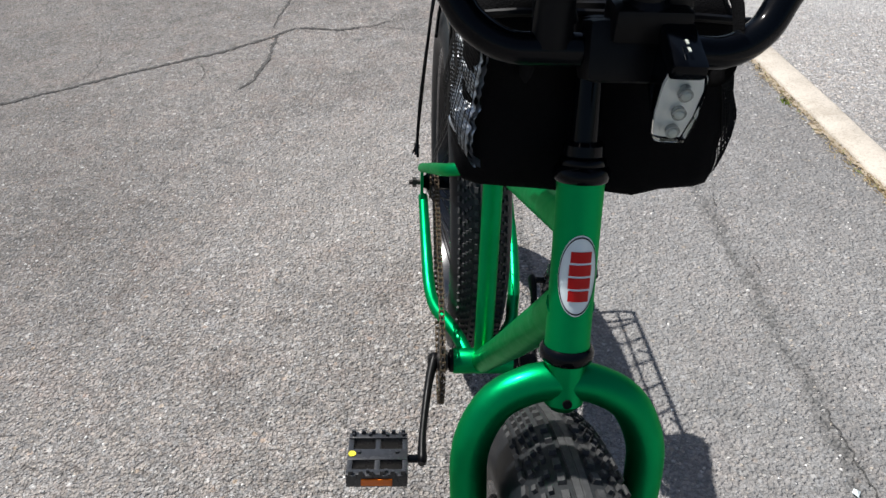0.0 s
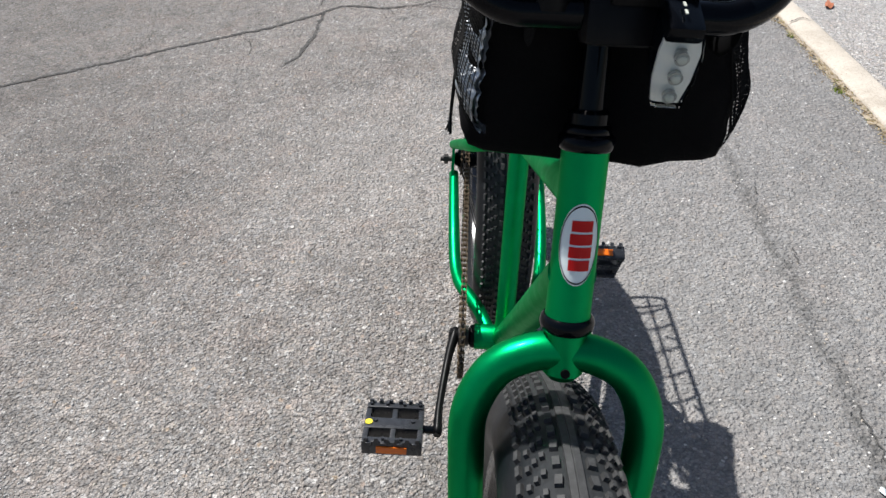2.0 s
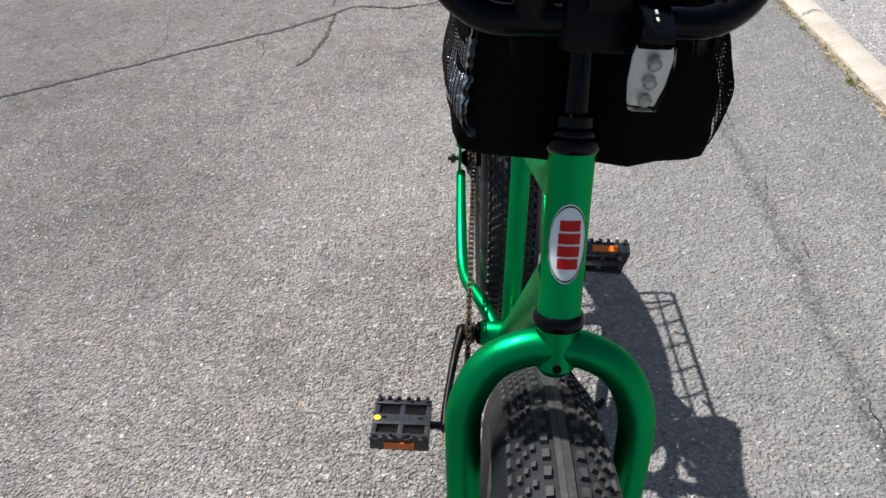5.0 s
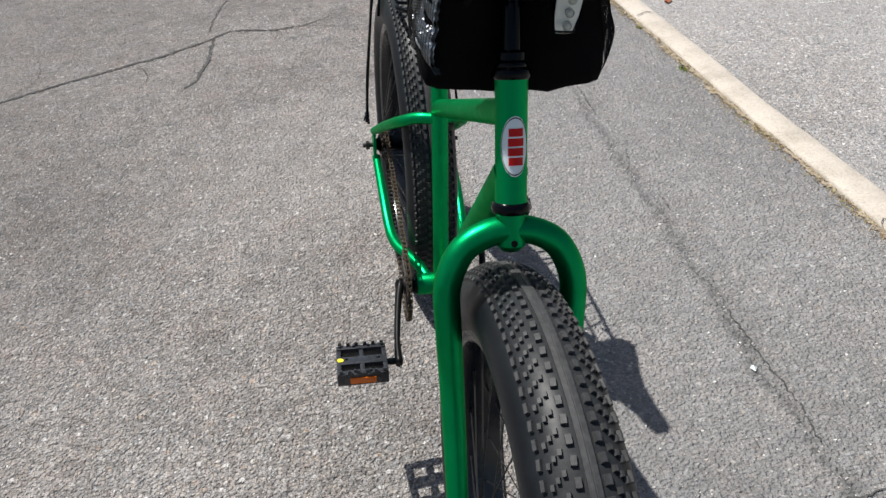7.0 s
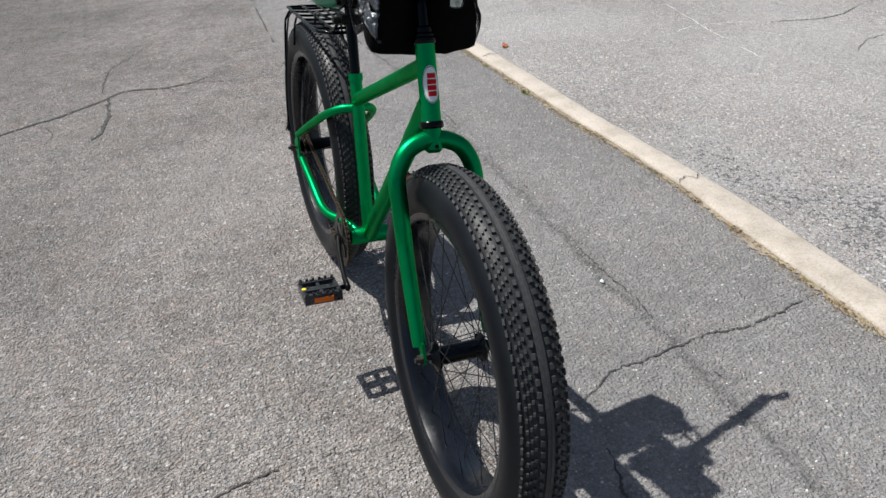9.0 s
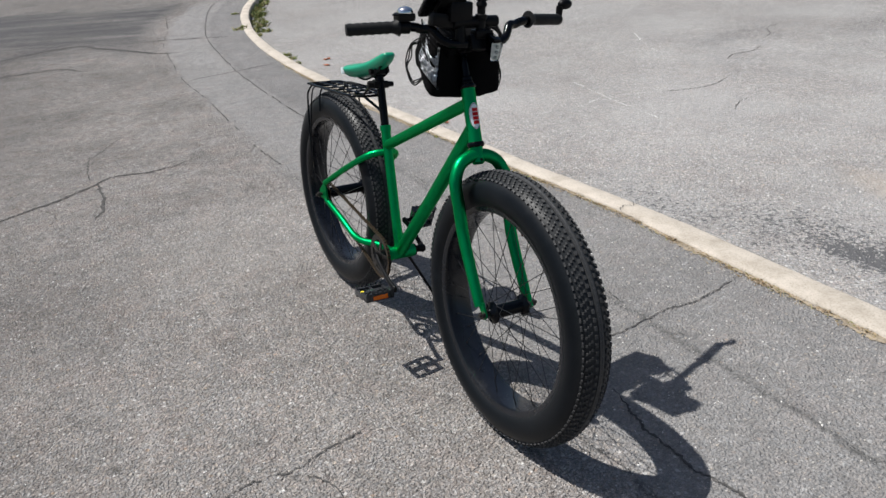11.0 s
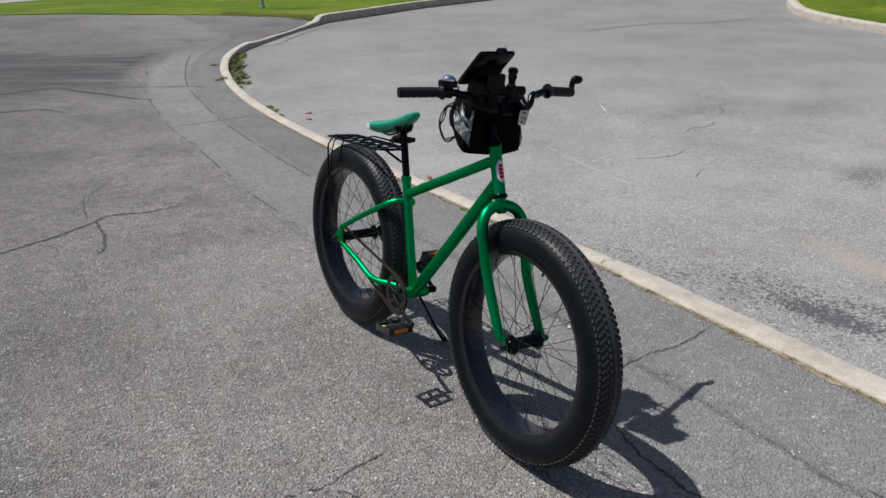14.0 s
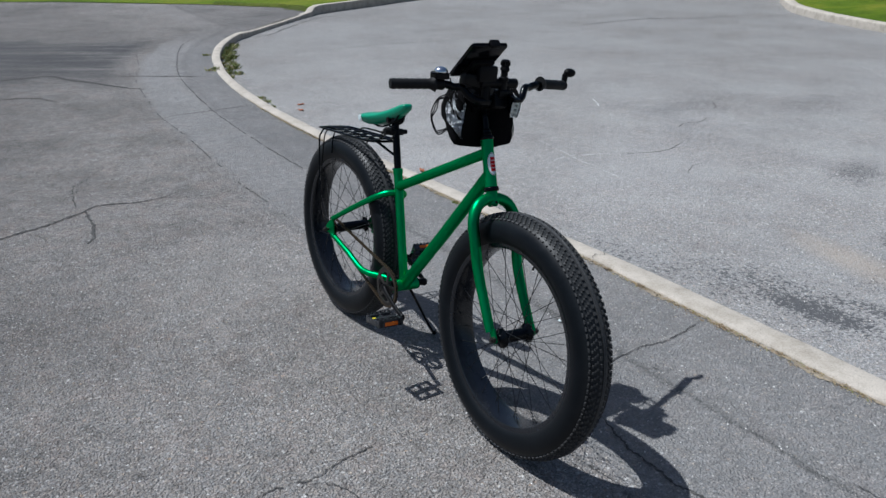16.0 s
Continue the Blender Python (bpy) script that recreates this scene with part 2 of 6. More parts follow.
def concrete_mat(name, base, dirt):
    m = Mat(name, rough=0.9)
    v = m.coords()
    n1 = m.noise(6, 6, 0.7, v)
    n2 = m.noise(140, 4, 0.7, v)
    c = m.ramp(n1, (0.3, dirt), (0.55, base), (0.8, tuple(min(1, c * 1.12) for c in base)))
    c = m.mix(1.0, c, m.grey(n2, (0.3, 0.72), (0.5, 1.0), (0.75, 1.12)), 'MULTIPLY')
    pits = m.grey(m.voronoi(70, vec=v), (0.06, 0.55), (0.16, 1.0))
    m.color(m.mix(1.0, c, pits, 'MULTIPLY'))
    m.bump(m.math('ADD', n2, m.math('MULTIPLY', pits, 0.6)), 0.6, 0.004)
    return m.m


M_KERB = concrete_mat("kerb_concrete", (0.485, 0.435, 0.37), (0.34, 0.30, 0.245))
M_SLAB = concrete_mat("slab_concrete", (0.55, 0.525, 0.48), (0.45, 0.43, 0.40))
M_PATH = concrete_mat("path_concrete", (0.30, 0.30, 0.285), (0.24, 0.24, 0.225))


def grass_mat(name, a, b, c3):
    m = Mat(name, rough=0.8)
    v = m.coords()
    n = m.node("Mapping")
    n.inputs["Scale"].default_value = (0.42, 1.0, 1.0)
    n.inputs["Rotation"].default_value = (0, 0, radians(-12))
    m.link(v, n.inputs["Vector"])
    n1 = m.noise(1.1, 6, 0.65, n.outputs[0])
    n2 = m.noise(9, 6, 0.75, v)
    c = m.ramp(n1, (0.3, a), (0.5, b), (0.72, c3))
    m.color(m.mix(1.0, c, m.grey(n2, (0.25, 0.55), (0.5, 1.0), (0.8, 1.45)), 'MULTIPLY'))
    m.set(**{"Specular IOR Level": 0.1})
    m.bump(m.noise(30, 4, 0.8, v), 0.7, 0.03)
    return m.m


M_LAWN = grass_mat("lawn_grass", (0.052, 0.098, 0.006), (0.098, 0.152, 0.010), (0.185, 0.198, 0.022))
blade = Mat("grass_blade", rough=0.7)
rnd = blade.node("NewGeometry").outputs["Random Per Island"]
blade.color(blade.ramp(rnd, (0.0, (0.10, 0.155, 0.012)), (0.5, (0.14, 0.20, 0.016)), (0.8, (0.20, 0.22, 0.03)), (1.0, (0.34, 0.28, 0.12))))
M_BLADE = blade.m
straw = Mat("dry_straw", rough=0.8)
rnd = straw.node("NewGeometry").outputs["Random Per Island"]
straw.color(straw.ramp(rnd, (0.0, (0.15, 0.10, 0.05)), (0.45, (0.27, 0.20, 0.10)), (0.8, (0.38, 0.30, 0.17)), (1.0, (0.20, 0.22, 0.05))))
M_STRAW = straw.m
weed = Mat("weed_leaf", rough=0.6)
rnd = weed.node("NewGeometry").outputs["Random Per Island"]
weed.color(weed.ramp(rnd, (0.0, (0.07, 0.11, 0.015)), (0.5, (0.15, 0.19, 0.035)), (0.8, (0.28, 0.26, 0.09)), (1.0, (0.36, 0.27, 0.15))))
M_WEED = weed.m


def crack_mat():
    m = Mat("crack_grime", rough=1.0)
    n = m.noise(60, 5, 0.7)
    m.color(m.ramp(n, (0.3, (0.03, 0.029, 0.028)), (0.55, (0.075, 0.072, 0.068)), (0.75, (0.17, 0.16, 0.15))))
    m.bump(n, 0.8, 0.004)
    return m.m


M_CRACK = crack_mat()
M_DIRT = concrete_mat("tan_dirt", (0.34, 0.285, 0.21), (0.22, 0.18, 0.13))


def paint(name, base, rough, flake=0.0, coat=0.5):
    m = Mat(name, base, rough, 0.0)
    v = m.coords()
    dust = m.noise(14, 6, 0.7, v)
    m.color(m.mix(1.0, base, m.grey(dust, (0.3, 0.9), (0.7, 1.08)), 'MULTIPLY'))
    m.set(**{"Metallic": flake, "Coat Weight": coat, "Coat Roughness": 0.16, "Specular IOR Level": 0.3, "Specular Tint": (0.25, 0.75, 0.4, 1) if flake else (1, 1, 1, 1)})
    m.rough(m.grey(m.noise(45, 4, 0.7, v), (0.3, rough * 0.85), (0.75, rough * 1.3)))
    m.bump(m.noise(500, 2, 0.5, v), 0.05, 0.0006)
    return m.m


M_GREEN = paint("green_frame_paint", (0.001, 0.272, 0.080), 0.36, 0.85, 0.03)
M_TEAL = paint("teal_vinyl", (0.006, 0.27, 0.145), 0.36, 0.0, 0.45)


def dark(name, base, rough, metal=0.0, grain=90, amount=0.25, bump=0.2, spec=0.5):
    m = Mat(name, base, rough, metal, **{"Specular IOR Level": spec})
    v = m.coords()
    n = m.noise(grain, 5, 0.7, v)
    m.color(m.mix(1.0, base, m.grey(n, (0.25, 1 - amount), (0.5, 1.0), (0.8, 1 + 2 * amount)), 'MULTIPLY'))
    m.rough(m.grey(m.noise(grain * 0.2, 4, 0.6, v), (0.3, max(0.05, rough - 0.1)), (0.7, min(1, rough + 0.1))))
    if bump:
        m.bump(n, bump, 0.001)
    return m.m


def rubber_mat():
    m = Mat("tyre_rubber", rough=0.62)
    v = m.coords()
    dust = m.noise(11, 6, 0.75, v)
    fine = m.noise(240, 4, 0.7, v)
    c = m.ramp(dust, (0.3, (0.0028, 0.0042, 0.0060)), (0.55, (0.0046, 0.0062, 0.0084)), (0.8, (0.0095, 0.0120, 0.0145)))
    tread = m.grey(m.math('ABSOLUTE', m.sep(v)[0]), (0.026, 0.65), (0.050, 0.0))
    c = m.mix(m.math('MULTIPLY', tread, m.grey(dust, (0.3, 0.6), (0.7, 1.0))), c, (0.048, 0.050, 0.051))
    m.color(m.mix(1.0, c, m.grey(fine, (0.3, 0.8), (0.7, 1.2)), 'MULTIPLY'))
    m.rough(m.grey(dust, (0.3, 0.32), (0.7, 0.46)))
    m.set(**{"Specular IOR Level": 0.13})
    m.bump(fine, 0.15, 0.0008)
    return m.m


M_RUBBER = rubber_mat()
M_KNOB = dark("tread_rubber", (0.041, 0.0415, 0.042), 0.55, 0.0, 160, 0.35, 0.3, 0.35)
M_RIM = dark("black_rim", (0.005, 0.0065, 0.010), 0.24, 0.0, 60, 0.2, 0.05, 0.5)
M_SPOKE = dark("black_spoke", (0.03, 0.03, 0.03), 0.35, 0.6, 50, 0.2, 0)
M_BLACK = dark("black_plastic", (0.0035, 0.0035, 0.004), 0.42, 0.0, 120, 0.25, 0.2, 0.14)
M_GLOSS = dark("black_gloss_metal", (0.0015, 0.0022, 0.0034), 0.13, 0.0, 60, 0.15, 0.03, 0.14)
M_GRIP = dark("grip_rubber", (0.006, 0.0065, 0.007), 0.6, 0.0, 260, 0.3, 0.4, 0.25)
M_STEEL = dark("dark_steel", (0.035, 0.032, 0.03), 0.45, 0.6, 200, 0.4, 0.2)
M_PEDAL = dark("pedal_plastic", (0.026, 0.0275, 0.031), 0.27, 0.0, 160, 0.3, 0.2)
M_CHAIN = dark("chain_steel", (0.10, 0.075, 0.05), 0.5, 0.85, 300, 0.45, 0.2)
M_CHROME = dark("chrome", (0.75, 0.76, 0.78), 0.12, 1.0, 60, 0.06, 0.02)
M_ORANGE = Mat("orange_reflector", (0.85, 0.17, 0.01), 0.25).m
M_YELLOW = Mat("yellow_dot", (0.75, 0.62, 0.03), 0.5).m
M_WHITE = Mat("white_enamel", (0.72, 0.80, 0.80), 0.3).m
M_RED = Mat("red_enamel", (0.50, 0.008, 0.008), 0.35, **{"Specular IOR Level": 0.2}).m
M_LED = Mat("led_reflector", (0.72, 0.73, 0.68), 0.3, 0.2).m
M_CUP = dark("lamp_cup_plastic", (0.30, 0.31, 0.28), 0.3, 0.2, 200, 0.3, 0.1)
M_LAMP = dark("lamp_resin", (0.48, 0.50, 0.44), 0.2, 0.0, 200, 0.2, 0.1)
M_LENS = Mat("clear_lens", (0.95, 0.97, 0.96), 0.04, 0.0, **{"Transmission Weight": 1.0, "IOR": 1.14}).m


def fabric(name, base, rough, sheen):
    m = Mat(name, base, rough)
    v = m.coords()
    w = m.voronoi(900, vec=v)
    m.bump(m.math('ADD', w, m.math('MULTIPLY', m.noise(18, 4, 0.6, v), 2.0)), 0.35, 0.004)
    m.color(m.mix(1.0, base, m.grey(m.noise(25, 5, 0.7, v), (0.3, 0.8), (0.75, 1.35)), 'MULTIPLY'))
    m.set(**{"Sheen Weight": sheen, "Specular IOR Level": 0.08})
    return m.m


M_NYLON = fabric("black_nylon", (0.0025, 0.0025, 0.003), 0.85, 0.0)


def vinyl_mat():
    """Crumpled clear plastic over black cloth."""
    m = Mat("crumpled_vinyl", (0.52, 0.55, 0.58), 0.4, 0.94, **{"Specular IOR Level": 0.5})
    v = m.coords()
    folds = m.math('ADD', m.noise(38, 3, 0.5, v), m.math('MULTIPLY', m.voronoi(75, 'SMOOTH_F1', v), 0.5))
    m.bump(folds, 1.0, 0.012)
    m.rough(m.grey(m.noise(20, 3, 0.6, v), (0.3, 0.34), (0.7, 0.50)))
    return m.m


M_VINYL = vinyl_mat()
M_MESH = dark("mesh_cord", (0.004, 0.004, 0.004), 0.7, 0.0, 200, 0.2, 0.1, 0.08)


# ---- geometry helpers ----
def bm_new():
    return bmesh.new()


def part(name, bm, mat, parent=None, label="", smooth=True, angle=40):
    """Links a bmesh as one mesh object under a thing or a part."""
    bmesh.ops.recalc_face_normals(bm, faces=bm.faces)
    me = bpy.data.meshes.new(name)
    if smooth:
        lim = radians(angle)
        for f in bm.faces:
            f.smooth = True
        for e in bm.edges:
            e.smooth = not (len(e.link_faces) == 2 and e.calc_face_angle(0) > lim)
    bm.to_mesh(me)
    bm.free()
    me.materials.append(mat)
    ob = new(name, me)
    if parent:
        ob.parent = parent
    if label:
        tagged(ob, label)
    return ob


def again(ob, parent, m, label=""):
    """The same mesh as an object of its own."""
    o = new(ob.name.split(".")[0], ob.data)
    o.parent = parent
    o.matrix_basis = m
    if label:
        tagged(o, label)
    return o


def spline(points, n=8):
    """Catmull-Rom points through the given ones."""
    P = [Vector(p) for p in points]
    P = [2 * P[0] - P[1], *P, 2 * P[-1] - P[-2]]
    out = []
    for i in range(1, len(P) - 2):
        a, b, c, d = P[i - 1:i + 3]
        for k in range(n):
            t = k / n
            out.append(0.5 * ((2 * b) + (c - a) * t + (2 * a - 5 * b + 4 * c - d) * t * t + (3 * b - a - 3 * c + d) * t ** 3))
    out.append(P[-2])
    return out


def sweep(bm, pts, radius, seg=14, caps=True, squash=1.0, up=None):
    """A tube along points; radius a number or one per point."""
    pts = [Vector(p) for p in pts]
    n = len(pts)
    rad = [radius] * n if isinstance(radius, (int, float)) else radius
    if len(rad) != n:
        rad = list(np.interp(np.linspace(0, 1, n), np.linspace(0, 1, len(rad)), rad))
    tan = [(pts[min(i + 1, n - 1)] - pts[max(i - 1, 0)]).normalized() for i in range(n)]
    side = (up or (Vector((0, 0, 1)) if abs(tan[0].z) < 0.9 else Vector((0, 1, 0)))).cross(tan[0]).normalized()
    rings = []
    for i in range(n):
        side = (side - tan[i] * side.dot(tan[i])).normalized()
        other = tan[i].cross(side)
        rings.append([bm.verts.new(pts[i] + side * (math.cos(a) * rad[i]) + other * (math.sin(a) * rad[i] * squash)) for a in (2 * math.pi * k / seg for k in range(seg))])
    for a, b in zip(rings, rings[1:]):
        for k in range(seg):
            bm.faces.new((a[k], a[(k + 1) % seg], b[(k + 1) % seg], b[k]))
    if caps:
        bm.faces.new(rings[0][::-1])
        bm.faces.new(rings[-1])
    return bm


def tube(name, pts, radius, mat, parent, label="", seg=14, squash=1.0, up=None):
    return part(name, sweep(bm_new(), pts, radius, seg, True, squash, up), mat, parent, label)


def box(bm, c, size, m=None, bevel=0.0, taper=1.0):
    """A bevelled box with its centre at c, in the turn m; taper narrows its top."""
    x, y, z = (s / 2 for s in size)
    tmp = bmesh.new()
    v = [tmp.verts.new((sx * x * (taper if sz > 0 else 1), sy * y * (taper if sz > 0 else 1), sz * z)) for sz in (-1, 1) for sy in (-1, 1) for sx in (-1, 1)]
    for f in ((0, 2, 3, 1), (4, 5, 7, 6), (0, 1, 5, 4), (2, 6, 7, 3), (0, 4, 6, 2), (1, 3, 7, 5)):
        tmp.faces.new([v[i] for i in f])
    if bevel:
        bmesh.ops.bevel(tmp, geom=tmp.edges[:], offset=bevel, segments=2, affect='EDGES', profile=0.6)
    mm = Matrix.Translation(c) @ (m.to_4x4() if m else Matrix())
    idx = {}
    for q in tmp.verts:
        idx[q] = bm.verts.new(mm @ q.co)
    for f in tmp.faces:
        bm.faces.new([idx[q] for q in f.verts])
    tmp.free()
    return bm


def lathe(bm, prof, axis='x', seg=48, c=(0, 0, 0), closed=False):
    """Turns a profile of (along, radius) round an axis through c."""
    c = Vector(c)
    rings = []
    for a, r in prof:
        ring = []
        for k in range(seg):
            q = 2 * math.pi * k / seg
            u, w = r * math.cos(q), r * math.sin(q)
            p = {'x': (a, u, w), 'y': (u, a, w), 'z': (u, w, a)}[axis]
            ring.append(bm.verts.new(c + Vector(p)))
        rings.append(ring)
    pairs = list(zip(rings, rings[1:])) + ([(rings[-1], rings[0])] if closed else [])
    for a, b in pairs:
        for k in range(seg):
            bm.faces.new((a[k], a[(k + 1) % seg], b[(k + 1) % seg], b[k]))
    if not closed:
        for ring in (rings[0], rings[-1]):
            if (ring[0].co - ring[seg // 2].co).length > 1e-5:
                bm.faces.new(ring)
    return bm


def loft(bm, rings, caps=True):
    vr = [[bm.verts.new(p) for p in r] for r in rings]
    n = len(vr[0])
    for a, b in zip(vr, vr[1:]):
        for k in range(n):
            bm.faces.new((a[k], a[(k + 1) % n], b[(k + 1) % n], b[k]))
    if caps:
        bm.faces.new(vr[0][::-1])
        bm.faces.new(vr[-1])
    return bm


def rounded(w, h, r, n=5):
    """Points of a rounded rectangle in the plane, centred."""
    out = []
    for cx, cy, a0 in ((w / 2 - r, h / 2 - r, 0), (-w / 2 + r, h / 2 - r, 90), (-w / 2 + r, -h / 2 + r, 180), (w / 2 - r, -h / 2 + r, 270)):
        for k in range(n + 1):
            a = radians(a0 + 90 * k / n)
            out.append((cx + r * math.cos(a), cy + r * math.sin(a)))
    return out


# ---- terrain ----
def land(x, y):
    """The ground is level round the bicycle and climbs gently towards the park."""
    s = 0.5 * x + 0.866 * y - 5.0
    return 0.05 * 0.5 * (s + math.sqrt(s * s + 2.25)) - 0.0055


def region(name, poly, lift, mat, step=1.0, label="", category="", near=None):
    """A flat area with a real outline that follows the land."""
    bm = bm_new()
    bm.faces.new([bm.verts.new((x, y, 0)) for x, y in poly])
    bm.normal_update()
    bmesh.ops.triangulate(bm, faces=bm.faces[:])
    xs = [p[0] for p in poly]
    ys = [p[1] for p in poly]
    for axis, lo, hi in ((0, min(xs), max(xs)), (1, min(ys), max(ys))):
        cuts = [k * step for k in range(math.floor(lo / step) + 1, math.ceil(hi / step))]
        if near:
            cuts += [c for c in range(near[0], near[1]) if lo < c < hi and c % step]
        for c in cuts:
            co, no = [0, 0, 0], [0, 0, 0]
            co[axis], no[axis] = c, 1
            bmesh.ops.bisect_plane(bm, geom=bm.verts[:] + bm.edges[:] + bm.faces[:], plane_co=co, plane_no=no)
    for v in bm.verts:
        v.co.z = land(v.co.x, v.co.y) + lift
    bmesh.ops.recalc_face_normals(bm, faces=bm.faces)
    if bm.faces[:][0].normal.z < 0:
        bmesh.ops.reverse_faces(bm, faces=bm.faces[:])
    me = bpy.data.meshes.new(name)
    for f in bm.faces:
        f.smooth = True
    bm.to_mesh(me)
    bm.free()
    me.materials.append(mat)
    return tagged(new(name, me), label, category, kind="structure")


def offset(pts, d):
    """A line shifted to its left by d."""
    P = [Vector((*p, 0)) for p in pts]
    out = []
    for i, p in enumerate(P):
        t = (P[min(i + 1, len(P) - 1)] - P[max(i - 1, 0)]).normalized()
        out.append((p.x - t.y * d, p.y + t.x * d))
    return out


def kerb(name, line, width, top, bottom, label, rough=0.005, bevel=0.012):
    """A concrete kerb along a line, with worn, rounded and slightly uneven edges. top, bottom: heights over the land, a number or a function of the way along."""
    pts = []
    L = [Vector((*p, 0)) for p in line]
    for a, b in zip(L, L[1:]):
        n = max(1, int((b - a).length / 0.12))
        pts += [(a.lerp(b, k / n).x, a.lerp(b, k / n).y) for k in range(n)]
    pts.append(line[-1])
    left, right = offset(pts, 0.5), offset(pts, -0.5)
    if not callable(width):
        broad, width = width, lambda y: broad
    bm = bm_new()
    rings = []
    for i, (p, l, r) in enumerate(zip(pts, left, right)):
        z = land(*p)
        l, r = ((p[0] + (q[0] - p[0]) * width(p[1]), p[1] + (q[1] - p[1]) * width(p[1])) for q in (l, r))
        u = i / (len(pts) - 1)
        t = top(u) if callable(top) else top
        b = bottom(u) if callable(bottom) else bottom
        ring = []
        for f, h in ((0, b), (0, t - bevel), (0.03, t - bevel * 0.3), (0.09, t), (0.5, t + 0.002), (0.91, t), (0.97, t - bevel * 0.3), (1, t - bevel), (1, b)):
            x, y = l[0] + (r[0] - l[0]) * f, l[1] + (r[1] - l[1]) * f
            j = noise.noise_vector((x * 9, y * 9, h * 9)) * rough + noise.noise_vector((x * 1.7, y * 1.7, 3)) * rough * 1.4
            ring.append((x + j.x, y + j.y, z + h + (j.z * 0.6 if h > b else 0)))
        rings.append(ring)
    loft(bm, rings)
    ob = part(name, bm, M_KERB, None, "", True, 50)
    return tagged(ob, label, "kerb", kind="structure")

M_BLUE = paint("blue_ramp_paint", (0.02, 0.23, 0.62), 0.5, 0.0, 0.1)
M_NAVY = paint("dark_blue_ramp_paint", (0.01, 0.075, 0.30), 0.5, 0.0, 0.1)
M_LINE = concrete_mat("worn_road_paint", (0.62, 0.62, 0.60), (0.42, 0.42, 0.41))
M_SCRAPE = concrete_mat("scraped_asphalt", (0.74, 0.73, 0.71), (0.60, 0.59, 0.57))
M_GALV = dark("galvanised_steel", (0.36, 0.40, 0.42), 0.5, 0.6, 20, 0.2, 0.1)
M_WIRE = dark("fence_wire", (0.17, 0.23, 0.24), 0.5, 0.3, 20, 0.2, 0.1)
M_DARKWOOD = dark("dark_wood", (0.035, 0.03, 0.026), 0.8, 0.0, 25, 0.3, 0.4)
M_STONE = dark("loose_stone", (0.34, 0.32, 0.29), 0.85, 0.0, 60, 0.4, 0.4)
grit = Mat("asphalt_grit", rough=0.85)
pick = grit.node("NewGeometry").outputs["Random Per Island"]
grit.color(grit.mix(1.0, grit.ramp(pick, (0.0, (0.17, 0.165, 0.16)), (0.3, (0.29, 0.28, 0.27)), (0.6, (0.38, 0.365, 0.345)), (0.85, (0.37, 0.325, 0.275)), (0.92, (0.46, 0.445, 0.42)), (1.0, (0.68, 0.66, 0.63))), grit.grey(grit.noise(260, 4, 0.7), (0.3, 0.75), (0.7, 1.2)), 'MULTIPLY'))
M_GRIT = grit.m
M_TUFT = dark("withered_grass", (0.26, 0.19, 0.115), 0.9, 0.0, 60, 0.5, 0.3)
M_DRYLEAF = dark("dry_leaf", (0.30, 0.10, 0.045), 0.8, 0.0, 40, 0.4, 0.3)


def bark_mat():
    m = Mat("bark", rough=0.95)
    n = m.node("Mapping")
    n.inputs["Scale"].default_value = (1, 1, 0.25)
    m.link(m.coords(), n.inputs["Vector"])
    k = m.noise(14, 6, 0.75, n.outputs[0])
    m.color(m.ramp(k, (0.3, (0.02, 0.017, 0.014)), (0.55, (0.075, 0.065, 0.055)), (0.8, (0.15, 0.135, 0.12))))
    m.bump(k, 1.0, 0.06)
    return m.m


M_BARK = bark_mat()
leafm = Mat("tree_leaf", rough=0.55)
leafm.color(leafm.ramp(leafm.node("NewGeometry").outputs["Random Per Island"], (0.0, (0.03, 0.07, 0.01)), (0.6, (0.06, 0.12, 0.015)), (1.0, (0.11, 0.16, 0.02))))
M_LEAF = leafm.m

# ---- the ground ----
def kerb_width(y):
    """The kerb's near length is broader than the next one."""
    return 0.112 + 0.033 * min(1.0, max(0.0, (1.0 - y) / 0.35))


# the kerb beside the bicycle: straight, then round to the right, then on to the lawn
KERB = [(1.262, -6.0), (1.268, -2.0), (1.272, -0.45), (1.280, 0.2), (1.292, 0.75), (1.280, 1.1), (1.266, 1.4), (1.244, 1.7), (1.212, 2.6), (1.170, 3.4), (1.143, 4.3), (1.140, 5.3), (1.157, 6.15), (1.197, 6.75), (1.275, 7.42), (1.395, 8.07), (1.545, 8.7), (1.775, 9.4), (2.04, 10.0), (2.27, 10.42), (2.50, 10.76)]
KERB = [(p.x, p.y) for p in spline([(*p, 0) for p in KERB], 5)]
RAMP = [(p.x, p.y) for p in spline([(*p, 0) for p in [(2.50, 10.76), (2.78, 11.08), (3.41, 11.78), (3.95, 12.35), (4.36, 12.78), (4.70, 13.08)]], 5)]
VERGE = [(p.x, p.y) for p in spline([(*p, 0) for p in [(4.70, 13.08), (5.02, 13.42), (6.14, 13.96), (7.13, 14.45), (8.22, 14.95), (10.48, 15.72), (13.06, 16.43), (15.3, 16.95), (18.3, 17.83), (24.0, 19.75), (30.0, 21.85)]], 5)]
